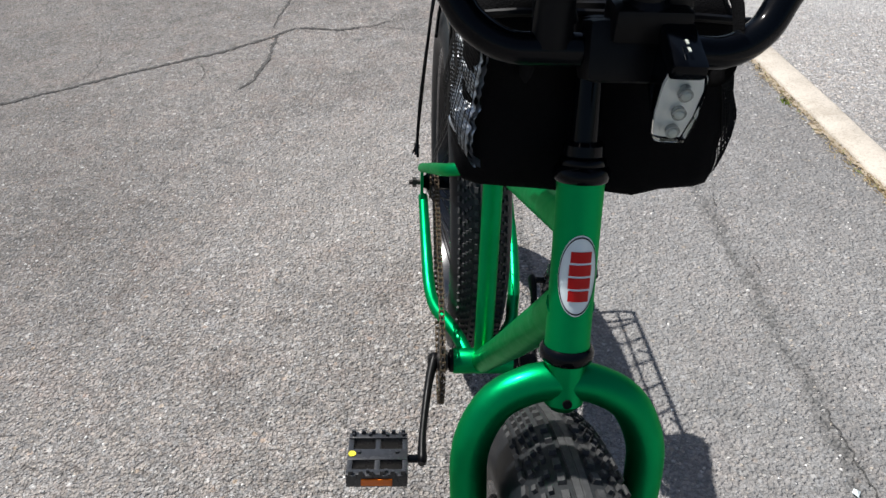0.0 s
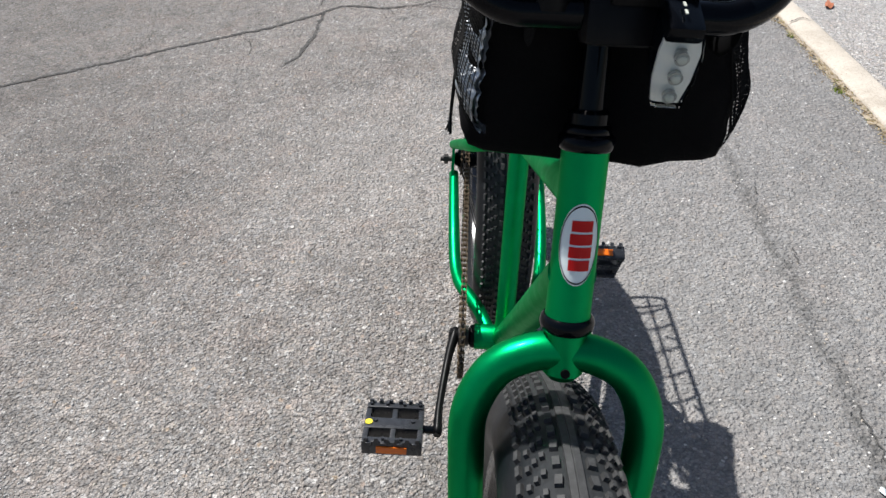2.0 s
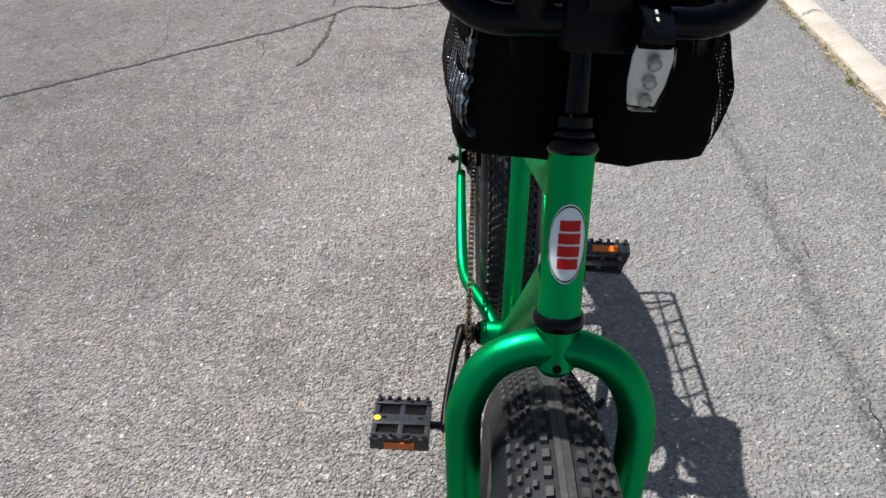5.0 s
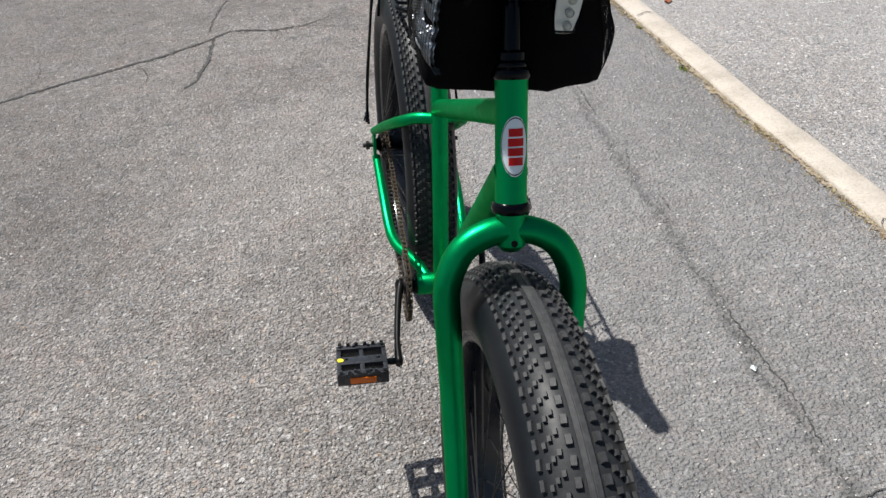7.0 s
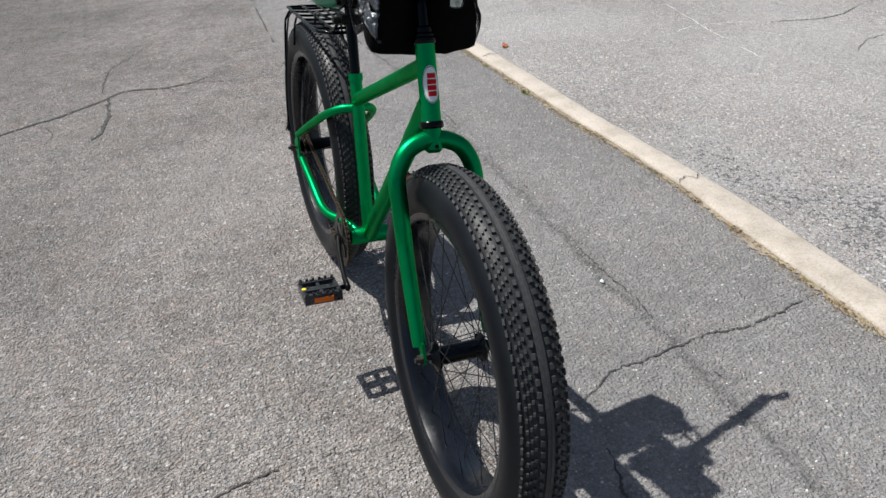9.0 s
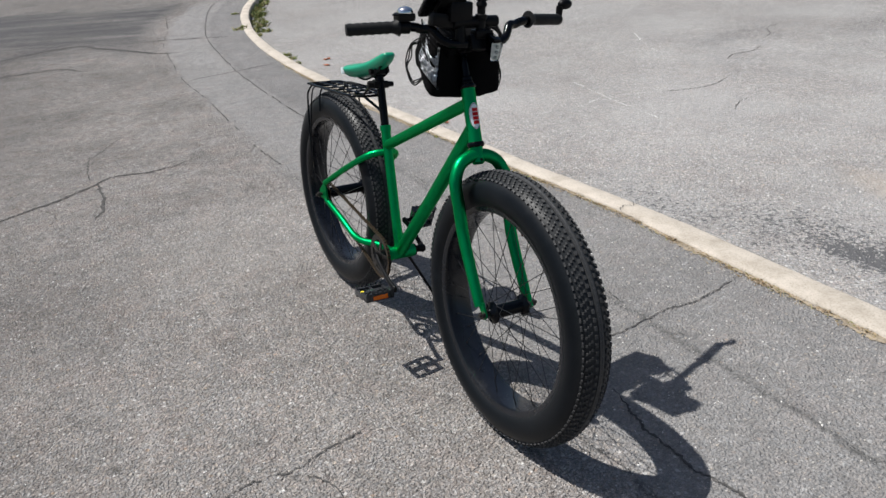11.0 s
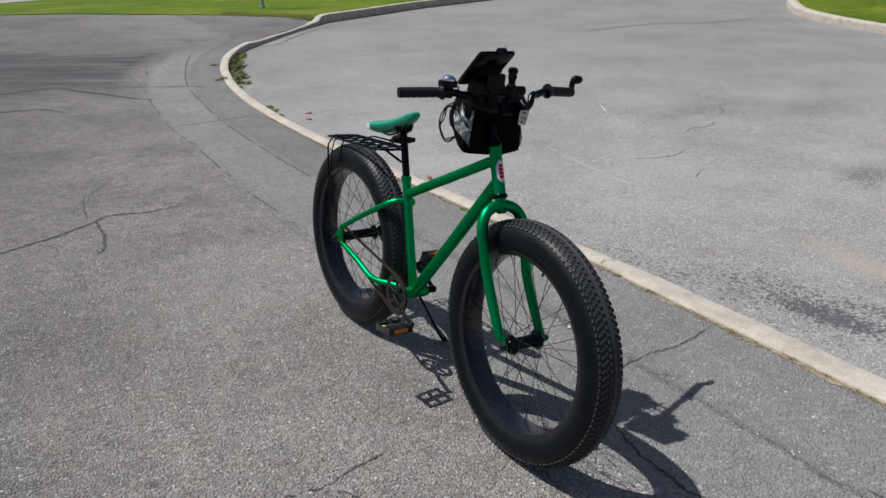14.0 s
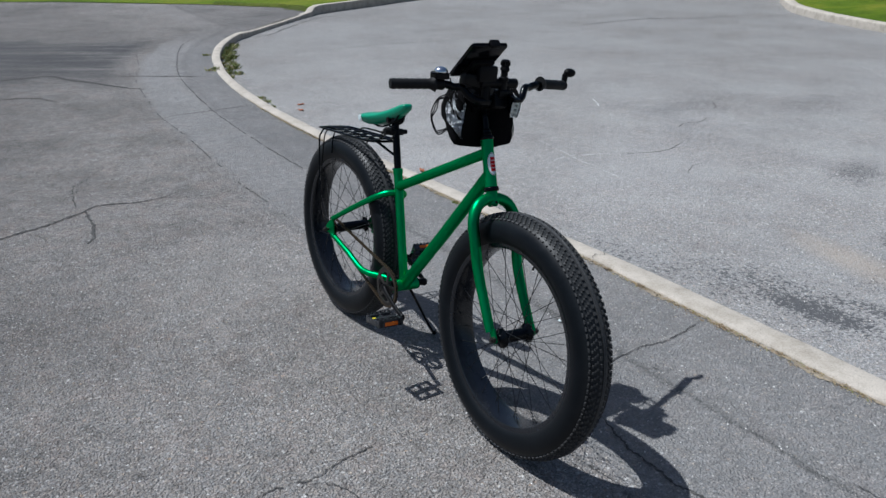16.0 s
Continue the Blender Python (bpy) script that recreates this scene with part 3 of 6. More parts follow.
# bare earth and asphalt out to the horizon
region("ground", [(-400, -400), (400, -400), (400, 400), (-400, 400)], -0.075, M_LOT, 10, "worn pale grey asphalt of a wide car park", "asphalt ground", (-8, 42))
EDGE = [(4.70, 13.2), (4.74, 13.75), (4.43, 14.28), (3.86, 14.83), (3.38, 15.38), (2.10, 16.29), (0.53, 17.45), (-0.30, 17.85), (-5, 20.0), (-30, 30)]
region("road", [(-30, -12), *([(1.262, -12)] + KERB[1:] + RAMP[1:]), *EDGE], 0.0, M_DRIVE, 1.0,
       "weathered asphalt drive with exposed pale stones and fine cracks", "asphalt drive")


kerb("kerb", [(1.262, -12), *KERB], kerb_width, 0.014, -0.15, "weathered tan concrete kerb, chipped, with weeds along its foot")
kerb("kerb_ramp", RAMP, 0.15, lambda u: 0.014 - 0.030 * math.sin(math.pi * u), -0.15, "lowered tan concrete kerb between drive and car park", bevel=0.012)
kerb("kerb_verge", VERGE, 0.15, lambda u: 0.014 + 0.085 * min(1.0, u * 40, (1 - u) * 30), -0.15, "pale concrete kerb edging the lawn", bevel=0.018)

LAWN = [*VERGE, (31.5, 29.0), (24, 33), (27, 60), (60, 120), (-120, 160), (-60, 45), *EDGE[::-1]]
region("lawn", LAWN, 0.012, M_LAWN, 1.5, "mown green lawn with yellowish streaks", "lawn")

# ---- the bicycle: it faces -y, its right side is -x, and it leans on its stand ----
bike = tagged(new("bicycle"), "green fat tyre bicycle leaning on its kickstand on the asphalt", "bicycle")
bike.matrix_basis = pose(-0.0537, 0.0004, -0.0015, 0.43, 5.67, 0.755)
R_TYRE, HALF = 0.368, 0.054
AXLE_F = Vector((0, -0.005, 0.3715))
AXLE_R = Vector((-0.012, 1.088, 0.375))
STEER = Vector((0, math.sin(radians(20.3)), math.cos(radians(20.3))))      # up the head tube
AHEAD = Vector((0, -math.cos(radians(20.3)), math.sin(radians(20.3))))     # forward, square to it
CROWN = Vector((0, 0.189, 0.771))                                          # lower headset ring
BB = Vector((0, 0.64, 0.285))
SEAT = Vector((0, math.sin(radians(14.8)), math.cos(radians(14.8))))       # up the seat tube
SEAT_TOP = Vector((0, 0.749, 0.697))
X = Vector((1, 0, 0))


def wheel(centre, front):
    """Rim with tyre, tread, spokes and hub, the axle along x."""
    w = 0.043
    bm = bm_new()
    prof = [(-w, 0.284), (-w, 0.276), (-w + 0.004, 0.268), (-w + 0.012, 0.2655), (-0.012, 0.2625), (0.012, 0.2625), (w - 0.012, 0.2655), (w - 0.004, 0.268), (w, 0.276), (w, 0.284),
            (w - 0.006, 0.284), (w - 0.008, 0.274), (-w + 0.008, 0.274), (-w + 0.006, 0.284)]
    lathe(bm, prof, 'x', 72, closed=True)
    rim = part("front_wheel" if front else "rear_wheel", bm, M_RIM, bike, "black wheel with wide rim and thin black spokes")
    rim.location = centre
    # tyre: a round casing that swells past the rim
    prof = []
    c0, rr = 0.3145, 0.0535
    for k in range(33):
        a = radians(-143 + 286 * k / 32)
        prof.append((HALF * math.sin(a), c0 + rr * math.cos(a)))
    bm = bm_new()
    lathe(bm, prof + [(w - 0.008, 0.279), (-w + 0.008, 0.279)], 'x', 120, closed=True)
    part("tyre", bm, M_RUBBER, rim, "matt black fat tyre with dusty smooth sidewall")
    # tread: rows of blocks either side of a smooth raised band
    bm = bm_new()
    n = 120
    rows = ((14.0, 0.0, 0.0070, 0.0108), (24.5, -0.50, 0.0046, 0.0066), (31.0, -0.25, 0.0044, 0.0064), (37.5, 0.02, 0.0046, 0.0068), (47.0, -0.18, 0.0050, 0.0120))
    for i in range(n):
        for side in (-1, 1):
            for deg, shift, wx, wy in rows:
                a = radians(deg) * side
                q = 2 * math.pi * (i + shift) / n
                rot = Matrix.Rotation(q, 3, 'X')
                centre_k = rot @ Vector((HALF * math.sin(a), 0, c0 + rr * math.cos(a)))
                turn = rot @ Matrix.Rotation(a, 3, 'Y')
                skew = Matrix.Rotation(radians(7) * side * (1 if i % 2 else 0.3), 3, 'Z')
                box(bm, centre_k + turn @ Vector((0, 0, 0.0006)), (wx, wy, 0.0066), turn @ skew, 0, 0.84)
    prof = [(-0.0068, c0 + rr - 0.003), (-0.0062, c0 + rr + 0.0024), (-0.0008, c0 + rr + 0.0030), (0, c0 + rr + 0.0022), (0.0008, c0 + rr + 0.0030), (0.0062, c0 + rr + 0.0024), (0.0068, c0 + rr - 0.003)]
    lathe(bm, prof, 'x', 120, closed=True)
    part("tread", bm, M_KNOB, rim, "worn black tread blocks", False)
    # hub
    hw = 0.062 if front else 0.088
    bm = bm_new()
    lathe(bm, [(-hw, 0.012), (-hw + 0.006, 0.016), (-hw + 0.012, 0.03), (-hw + 0.016, 0.03), (-hw + 0.024, 0.019), (hw - 0.024, 0.019), (hw - 0.016, 0.03), (hw - 0.012, 0.03), (hw - 0.006, 0.016), (hw, 0.012)], 'x', 24)
    part("hub", bm, M_GLOSS, rim, "black hub")
    bm = bm_new()
    ax = hw + 0.03
    lathe(bm, [(-ax, 0.005), (-ax + 0.012, 0.0055), (ax - 0.012, 0.0055), (ax, 0.005)], 'x', 12)
    part("axle", bm, M_STEEL, rim)
    for s in (-1, 1):
        bm = bm_new()
        lathe(bm, [(s * (ax - 0.016), 0.006), (s * (ax - 0.016), 0.0105), (s * (ax - 0.007), 0.0105), (s * (ax - 0.007), 0.006)], 'x', 6)
        part("axle_nut", bm, M_STEEL, rim, "", False)
    # spokes, one mesh shared by all of a kind
    kinds = []
    for side in (-1, 1):
        for lead in (-1, 1):
            hub_p = Vector((side * (hw - 0.014), 0.027 * math.sin(radians(62 * lead)), 0.027 * math.cos(radians(62 * lead))))
            rim_p = Vector((side * 0.012, 0, 0.2635))
            bm = sweep(bm_new(), [hub_p, rim_p.lerp(hub_p, 0.06), rim_p], [0.0011, 0.0011, 0.0021], 6)
            kinds.append(bm)
    first = []
    for k, bm in enumerate(kinds):
        first.append(part("spoke", bm, M_SPOKE, rim))
    for i in range(36):
        k = (i % 2) * 2 + (i // 2) % 2
        m = Matrix.Rotation(2 * math.pi * (i + 0.5) / 36, 4, 'X')
        if i < 4:
            first[k].matrix_basis = m
        else:
            again(first[k], rim, m)
    # valve stem
    bm = sweep(bm_new(), [(0, 0.03, 0.2625), (0, 0.03, 0.225)], 0.003, 8)
    part("valve", bm, M_BLACK, rim)
    return rim


front = wheel(AXLE_F, True)
rear = wheel(AXLE_R, False)
front.rotation_euler = (0.3, 0, 0)
rear.rotation_euler = (1.1, radians(-1.4), radians(1.7))
rear.scale = (1.012, 1.012, 1.012)

# frame tubes
HEAD_LOW, HEAD_TOP = CROWN + STEER * 0.008, CROWN + STEER * 0.149
bm = sweep(bm_new(), [HEAD_LOW, HEAD_LOW + STEER * 0.004, HEAD_LOW.lerp(HEAD_TOP, 0.5), HEAD_TOP - STEER * 0.004, HEAD_TOP], [0.0195, 0.019, 0.0188, 0.019, 0.0195], 28)
part("head_tube", bm, M_GREEN, bike, "bright metallic green head tube")
TT_A, TT_B = CROWN + STEER * 0.112, Vector((0, 0.733, 0.637))
tube("top_tube", [TT_A, TT_A.lerp(TT_B, 0.5), TT_B + SEAT * 0.0], 0.0168, M_GREEN, bike, "", 22)
tube("down_tube", [CROWN + STEER * 0.045, CROWN.lerp(BB, 0.5) + STEER * 0.02, BB + Vector((0, -0.004, 0.004))], 0.0205, M_GREEN, bike, "", 22)
tube("seat_tube", [BB, SEAT_TOP], 0.0162, M_GREEN, bike, "", 22)
bm = lathe(bm_new(), [(-0.052, 0.0215), (-0.05, 0.0225), (0.05, 0.0225), (0.052, 0.0215)], 'x', 26, BB)
part("bottom_bracket_shell", bm, M_GREEN, bike)
for s in (-1, 1):
    bm = lathe(bm_new(), [(s * 0.052, 0.021), (s * 0.058, 0.020), (s * 0.062, 0.012)], 'x', 20, BB)
    part("bearing_cup", bm, M_BLACK, bike)
    DO = Vector((s * 0.100 - 0.004 if s < 0 else 0.086, AXLE_R.y, AXLE_R.z))
    w = 1.0 if s < 0 else 0.84
    tube("seat_stay", spline([(s * 0.004, 0.740, 0.612), (s * 0.040 * w, 0.758, 0.606), (s * 0.070 * w, 0.797, 0.580), (s * 0.089 * w, 0.915, 0.511), DO + Vector((0, -0.03, 0.050))], 7),
         [0.0115, 0.0115, 0.0112, 0.0105, 0.0096], M_GREEN, bike, "", 14)
    tube("chain_stay", spline([BB + X * s * 0.026 + Vector((0, 0.010, 0.004)), (s * 0.042, BB.y + 0.050, 0.296), (s * 0.060, BB.y + 0.090, 0.295), (s * 0.079 * w, BB.y + 0.130, 0.292), (s * 0.090 * w, BB.y + 0.185, 0.296), (s * 0.096 * w, 0.92, 0.326), DO + Vector((-s * 0.003, -0.035, -0.018))], 7),
         [0.0118, 0.0118, 0.0118, 0.0115, 0.010], M_GREEN, bike, "", 14)
    bm = bm_new()
    out = [(-0.055, -0.016), (-0.05, 0.0), (-0.036, 0.052), (-0.022, 0.046), (0.012, 0.018), (0.022, 0.004), (0.016, -0.014), (-0.03, -0.02)]
    loft(bm, [[DO + Vector((dx, y, z)) for y, z in out] for dx in (-0.003, 0.003)])
    part("dropout", bm, M_GREEN, bike, "", True, 30)
# weld collars
tube("seat_collar", [SEAT_TOP - SEAT * 0.014, SEAT_TOP + SEAT * 0.004], 0.0185, M_GREEN, bike, "", 20)
bm = sweep(bm_new(), [SEAT_TOP + Vector((0.0, 0.016, -0.006)), SEAT_TOP + Vector((0.0, 0.032, -0.006))], 0.006, 10)
part("collar_bolt", bm, M_CHROME, bike)

# headset and fork
for a, b, r0 in ((-0.006, 0.008, 0.0205), (0.149, 0.162, 0.0198)):
    stops = [(k / 8, math.sin(math.pi * k / 8) ** 0.5 if 0 < k < 8 else 0.0) for k in range(9)]
    tube("headset_cup", [CROWN + STEER * (a + (b - a) * u) for u, _ in stops], [r0 + 0.0030 * h for _, h in stops], M_GLOSS, bike, "rounded black headset ring", 32)
tube("headset_nut", [CROWN + STEER * a for a in (0.161, 0.1625, 0.1665, 0.168, 0.1682, 0.170, 0.178, 0.181)], [0.0178, 0.0190, 0.0190, 0.0178, 0.0150, 0.0166, 0.0166, 0.0135], M_GLOSS, bike, "", 24)
FA = AXLE_F
fork = bm_new()
sweep(fork, [CROWN - STEER * 0.004, CROWN - STEER * 0.045, CROWN - STEER * 0.052], [0.0175, 0.0182, 0.012], 22)
path = []
for s in (-1,):
    leg = [Vector((s * 0.0748, 0.019, 0.386)), Vector((s * 0.0748, 0.036, 0.415)), Vector((s * 0.0743, 0.074, 0.477)), Vector((s * 0.0750, 0.113, 0.551)), CROWN - STEER * 0.150 + X * s * 0.0785, CROWN - STEER * 0.092 + X * s * 0.0785,
           CROWN - STEER * 0.050 + X * s * 0.060, CROWN - STEER * 0.031 + X * s * 0.030, CROWN - STEER * 0.027]
    path = leg + [Vector((-p.x, p.y, p.z)) for p in leg[-2::-1]]
sm = spline(path, 6)
sweep(fork, sm, [0.0135, 0.0150, 0.0165, 0.0172, 0.0172, 0.0172, 0.0172, 0.0165, 0.0150, 0.0135], 20)
fork = part("fork", fork, M_GREEN, bike, "green steel fork with arched crown")
for s in (-1, 1):
    bm = bm_new()
    out = [(0.008, 0.030), (0.042, 0.024), (0.020, 0.006), (0.010, -0.010), (-0.004, -0.013), (-0.012, -0.004)]
    loft(bm, [[FA + Vector((s * 0.0735 + dx, y * 0.9, z)) for y, z in out] for dx in (-0.003, 0.003)])
    part("fork_end", bm, M_GREEN, fork, "", True, 30)
bm = sweep(bm_new(), [CROWN - STEER * 0.040 + AHEAD * 0.015, CROWN - STEER * 0.040 + AHEAD * 0.0195], 0.0042, 10)
part("crown_bolt", bm, M_BLACK, fork)

# oval head badge with red shapes, wrapped round the head tube
def wrapped(pts, mid, lift, radius=0.0188):
    """Points (across, along) laid on the front of the head tube."""
    return [mid + STEER * b + AHEAD * ((radius + lift) * math.cos(a / radius)) + X * ((radius + lift) * math.sin(a / radius)) for a, b in pts]


def decal(name, rings, mid, lift, mat, parent, label=""):
    bm = bm_new()
    loft(bm, [wrapped(r, mid, lift) for r in rings], False)
    vs = [v for v in bm.verts][-len(rings[-1]):]
    bm.faces.new(vs)
    return part(name, bm, mat, parent, label)


def ellipse(a, b, k, n=40):
    return [(a * k * math.cos(2 * math.pi * i / n), b * k * math.sin(2 * math.pi * i / n)) for i in range(n)]


BADGE = CROWN + STEER * 0.0750
badge = decal("head_badge", [ellipse(0.0168, 0.0345, k) for k in (1.0, 0.8, 0.6, 0.4, 0.2, 0.05)], BADGE, 0.0006, M_WHITE, bike, "white oval head badge with dark rim and red marks")
bm = bm_new()
loft(bm, [wrapped(ellipse(0.0168, 0.0345, k), BADGE, 0.0010) for k in (0.965, 0.925)], False)
part("badge_rim", bm, M_BLACK, badge)
for i, w in enumerate((0.0165, 0.0178, 0.0178, 0.0165)):
    b0 = -0.0215 + i * 0.0110
    grid = [[(-w / 2 + w * k / 6 + 0.001, b) for k in range(7)] for b in (b0, b0 + 0.0045, b0 + 0.0092)]
    bm = bm_new()
    loft_rows = [[bm.verts.new(p) for p in wrapped(r, BADGE, 0.0012)] for r in grid]
    for a, b in zip(loft_rows, loft_rows[1:]):
        for k in range(6):
            bm.faces.new((a[k], a[k + 1], b[k + 1], b[k]))
    part("red_mark", bm, M_RED, badge)

# seat post and saddle
POST_TOP = SEAT_TOP + SEAT * 0.178
tube("seat_post", [SEAT_TOP - SEAT * 0.02, SEAT_TOP + SEAT * 0.16, POST_TOP], 0.0136, M_GLOSS, bike, "black seat post", 18)
bm = box(bm_new(), POST_TOP + Vector((0, 0.0, 0.004)), (0.046, 0.05, 0.03), Matrix.Rotation(radians(-16), 3, 'X'), 0.006)
sweep(bm, [POST_TOP + Vector((-0.034, 0, 0.002)), POST_TOP + Vector((0.034, 0, 0.002))], 0.009, 12)
part("saddle_clamp", bm, M_BLACK, bike)
bm = bm_new()
rings = []
S0 = Vector((0, 0, 0))
stations = ((0.0, 0.012, 0.010, 0.004), (0.006, 0.019, 0.020, 0.006), (0.03, 0.024, 0.030, 0.004), (0.07, 0.026, 0.034, 0.000), (0.12, 0.032, 0.036, -0.004), (0.165, 0.046, 0.038, -0.005), (0.205, 0.062, 0.040, -0.002), (0.235, 0.070, 0.040, 0.004), (0.258, 0.066, 0.034, 0.008), (0.270, 0.050, 0.022, 0.008), (0.274, 0.03, 0.012, 0.008))
for y, hw, hh, dz in stations:
    ring = []
    for k in range(28):
        a = 2 * math.pi * k / 28
        cx, cz = math.cos(a), math.sin(a)
        u = math.copysign(abs(cx) ** 0.75, cx) * hw * (1.0 if cz > -0.2 else 0.92)
        zz = (cz ** 0.9 if cz > 0 else -abs(cz) ** 0.7) * (hh * 0.45 if cz > 0 else hh * 0.75)
        ring.append(S0 + Vector((u, y, zz + dz)))
    rings.append(ring)
loft(bm, rings)
saddle = part("saddle", bm, M_TEAL, bike, "teal green vinyl saddle with worn marks", True, 60)
saddle.matrix_basis = pose(-0.003, 0.702, 0.930, -18.5, 0, 0)
for s in (-1, 1):
    bm = sweep(bm_new(), spline([S0 + Vector((s * 0.012, 0.05, -0.018)), S0 + Vector((s * 0.02, 0.09, -0.04)), S0 + Vector((s * 0.022, 0.17, -0.042)), S0 + Vector((s * 0.03, 0.225, -0.02))], 5), 0.0036, 8)
    part("saddle_rail", bm, M_GLOSS, saddle)
    for q in range(2):
        bm = box(bm_new(), S0 + Vector((s * (0.0695 - q * 0.006), 0.238 + 0.017 * q, 0.002)), (0.004, 0.010, 0.020), Matrix.Rotation(radians(-s * (35 + 15 * q)), 3, 'Z'), 0.0006)
        part("white_mark", bm, M_WHITE, saddle)

# stem and handlebar
STEM = CROWN + STEER * 0.262
BAR = Vector((0, 0.210, 1.031))
tube("steerer", [CROWN + STEER * 0.18, STEM + STEER * 0.02], 0.0115, M_GLOSS, bike, "black quill stem", 16)
bm = bm_new()
sweep(bm, [STEM - STEER * 0.022, STEM - STEER * 0.02, STEM + STEER * 0.02, STEM + STEER * 0.022], [0.015, 0.018, 0.018, 0.015], 18)
box(bm, STEM.lerp(BAR, 0.55), (0.040, 0.06, 0.034), Matrix.Rotation(radians(-20.3), 3, 'X'), 0.006)
box(bm, BAR + AHEAD * 0.002, (0.050, 0.036, 0.040), Matrix.Rotation(radians(-20.3), 3, 'X'), 0.007)
part("stem", bm, M_BLACK, bike, "matt black stem clamp")
GRIP_Y, GRIP_Z = 0.264, 1.072
half = [BAR, BAR + X * 0.045, BAR + Vector((0.074, 0.001, 0.001)), BAR + Vector((0.098, 0.010, 0.013)), BAR + Vector((0.116, 0.024, 0.034)), Vector((0.140, GRIP_Y - 0.022, GRIP_Z - 0.006)), Vector((0.175, GRIP_Y - 0.016, GRIP_Z)), Vector((0.308, GRIP_Y + 0.012, GRIP_Z - 0.006))]
bar_pts = [Vector((-p.x, p.y, p.z)) for p in half[:0:-1]] + half[:4] + [p + Vector((0, 0, 0.003 + 0.034 * (p.x - 0.116))) for p in half[4:]]
bar = part("handlebar", sweep(bm_new(), spline(bar_pts, 6), 0.0112, 16), M_GLOSS, bike, "black gloss riser handlebar")
for s in (-1, 1):
    out = 0.324 if s < 0 else 0.312
    lift = Vector((0, 0, 0.0 if s < 0 else 0.008))
    a, b = Vector((s * (out - 0.122), GRIP_Y - 0.014, GRIP_Z)) + lift, Vector((s * out, GRIP_Y + 0.013, GRIP_Z - 0.006)) + lift
    bm = bm_new()
    pr, rr_ = [], []
    for k in range(15):
        u = k / 14
        pr.append(a.lerp(b, u))
        rr_.append(0.0205 if k == 0 else 0.0156 if k % 2 else 0.0136)
    sweep(bm, [a - (b - a) * 0.03, *pr, b + (b - a) * 0.01], [0.0225, *rr_, 0.014], 20)
    part("grip", bm, M_GRIP, bar, "ribbed black rubber grip")

# drive train
CHAIN_X = -0.074
bm = bm_new()
n, r0 = 36, 0.0725
outer = []
for i in range(n * 4):
    q = 2 * math.pi * i / (n * 4)
    outer.append((r0 + (0.0035, 0.0015, -0.0035, 0.0015)[i % 4], q))
for x0, x1 in ((CHAIN_X - 0.0015, CHAIN_X + 0.0015),):
    ra = [[BB + Vector((x, r * math.cos(q), r * math.sin(q))) for r, q in outer] for x in (x0, x1)]
    ri = [[BB + Vector((x, 0.056 * math.cos(q), 0.056 * math.sin(q))) for r, q in outer] for x in (x1, x0)]
    loft(bm, ra + ri + [ra[0]], False)
for i in range(5):
    q = 2 * math.pi * i / 5 + 0.4
    box(bm, BB + Vector((CHAIN_X, 0.036 * math.cos(q), 0.036 * math.sin(q))), (0.004, 0.05, 0.014), Matrix.Rotation(q, 3, 'X'), 0.001)
lathe(bm, [(CHAIN_X - 0.006, 0.018), (CHAIN_X + 0.012, 0.018)], 'x', 18, (0, BB.y, BB.z))
part("chainring", bm, M_STEEL, bike, "worn dark steel chainring", True, 30)
bm = bm_new()
teeth = [(0.036 + (0.003, 0.001, -0.003, 0.001)[i % 4], 2 * math.pi * i / 72) for i in range(72)]
loft(bm, [[AXLE_R + Vector((x, r * math.cos(q), r * math.sin(q))) for r, q in teeth] for x in (CHAIN_X - 0.0015, CHAIN_X + 0.0015)])
part("sprocket", bm, M_CHAIN, bike, "", True, 30)
# the chain's loop: two straight runs and two wraps
loop = []
d = AXLE_R - BB
base = math.atan2(d.z, d.y)
gap = math.acos((0.0725 - 0.036) / math.hypot(d.y, d.z))
for k in range(13):
    q = base + gap + (2 * math.pi - 2 * gap) * k / 12
    loop.append(Vector((CHAIN_X, BB.y + 0.0725 * math.cos(q), BB.z + 0.0725 * math.sin(q))))
for k in range(9):
    q = base - gap + 2 * gap * k / 8
    loop.append(Vector((CHAIN_X, AXLE_R.y + 0.036 * math.cos(q), AXLE_R.z + 0.036 * math.sin(q))))
loop.append(loop[0])
way = [0.0]
for a, b in zip(loop, loop[1:]):
    way.append(way[-1] + (b - a).length)
count = int(way[-1] / 0.0127)
joints = []
for i in range(count):
    s = way[-1] * i / count
    k = max(j for j in range(len(way) - 1) if way[j] <= s)
    joints.append(loop[k].lerp(loop[k + 1], (s - way[k]) / max(1e-9, way[k + 1] - way[k])))
bm = bm_new()
for p in joints:
    sweep(bm, [p - X * 0.005, p + X * 0.005], 0.0030, 7)
chain = part("chain", bm, M_CHAIN, bike, "dusty brown bicycle chain")


def link_mesh(w):
    bm = bm_new()
    out = [(0.0127 / 2 + 0.0045 * math.cos(a), 0.0042 * math.sin(a)) for a in (radians(-75 + 30 * k) for k in range(6))]
    out = out + [(0.0, 0.0030)] + [(-y, z) for y, z in out[::-1]] + [(0.0, -0.0030)]
    for x in (-w, w):
        loft(bm, [[Vector((x + dx, y, z)) for y, z in out] for dx in (-0.0005, 0.0005)])
    return bm


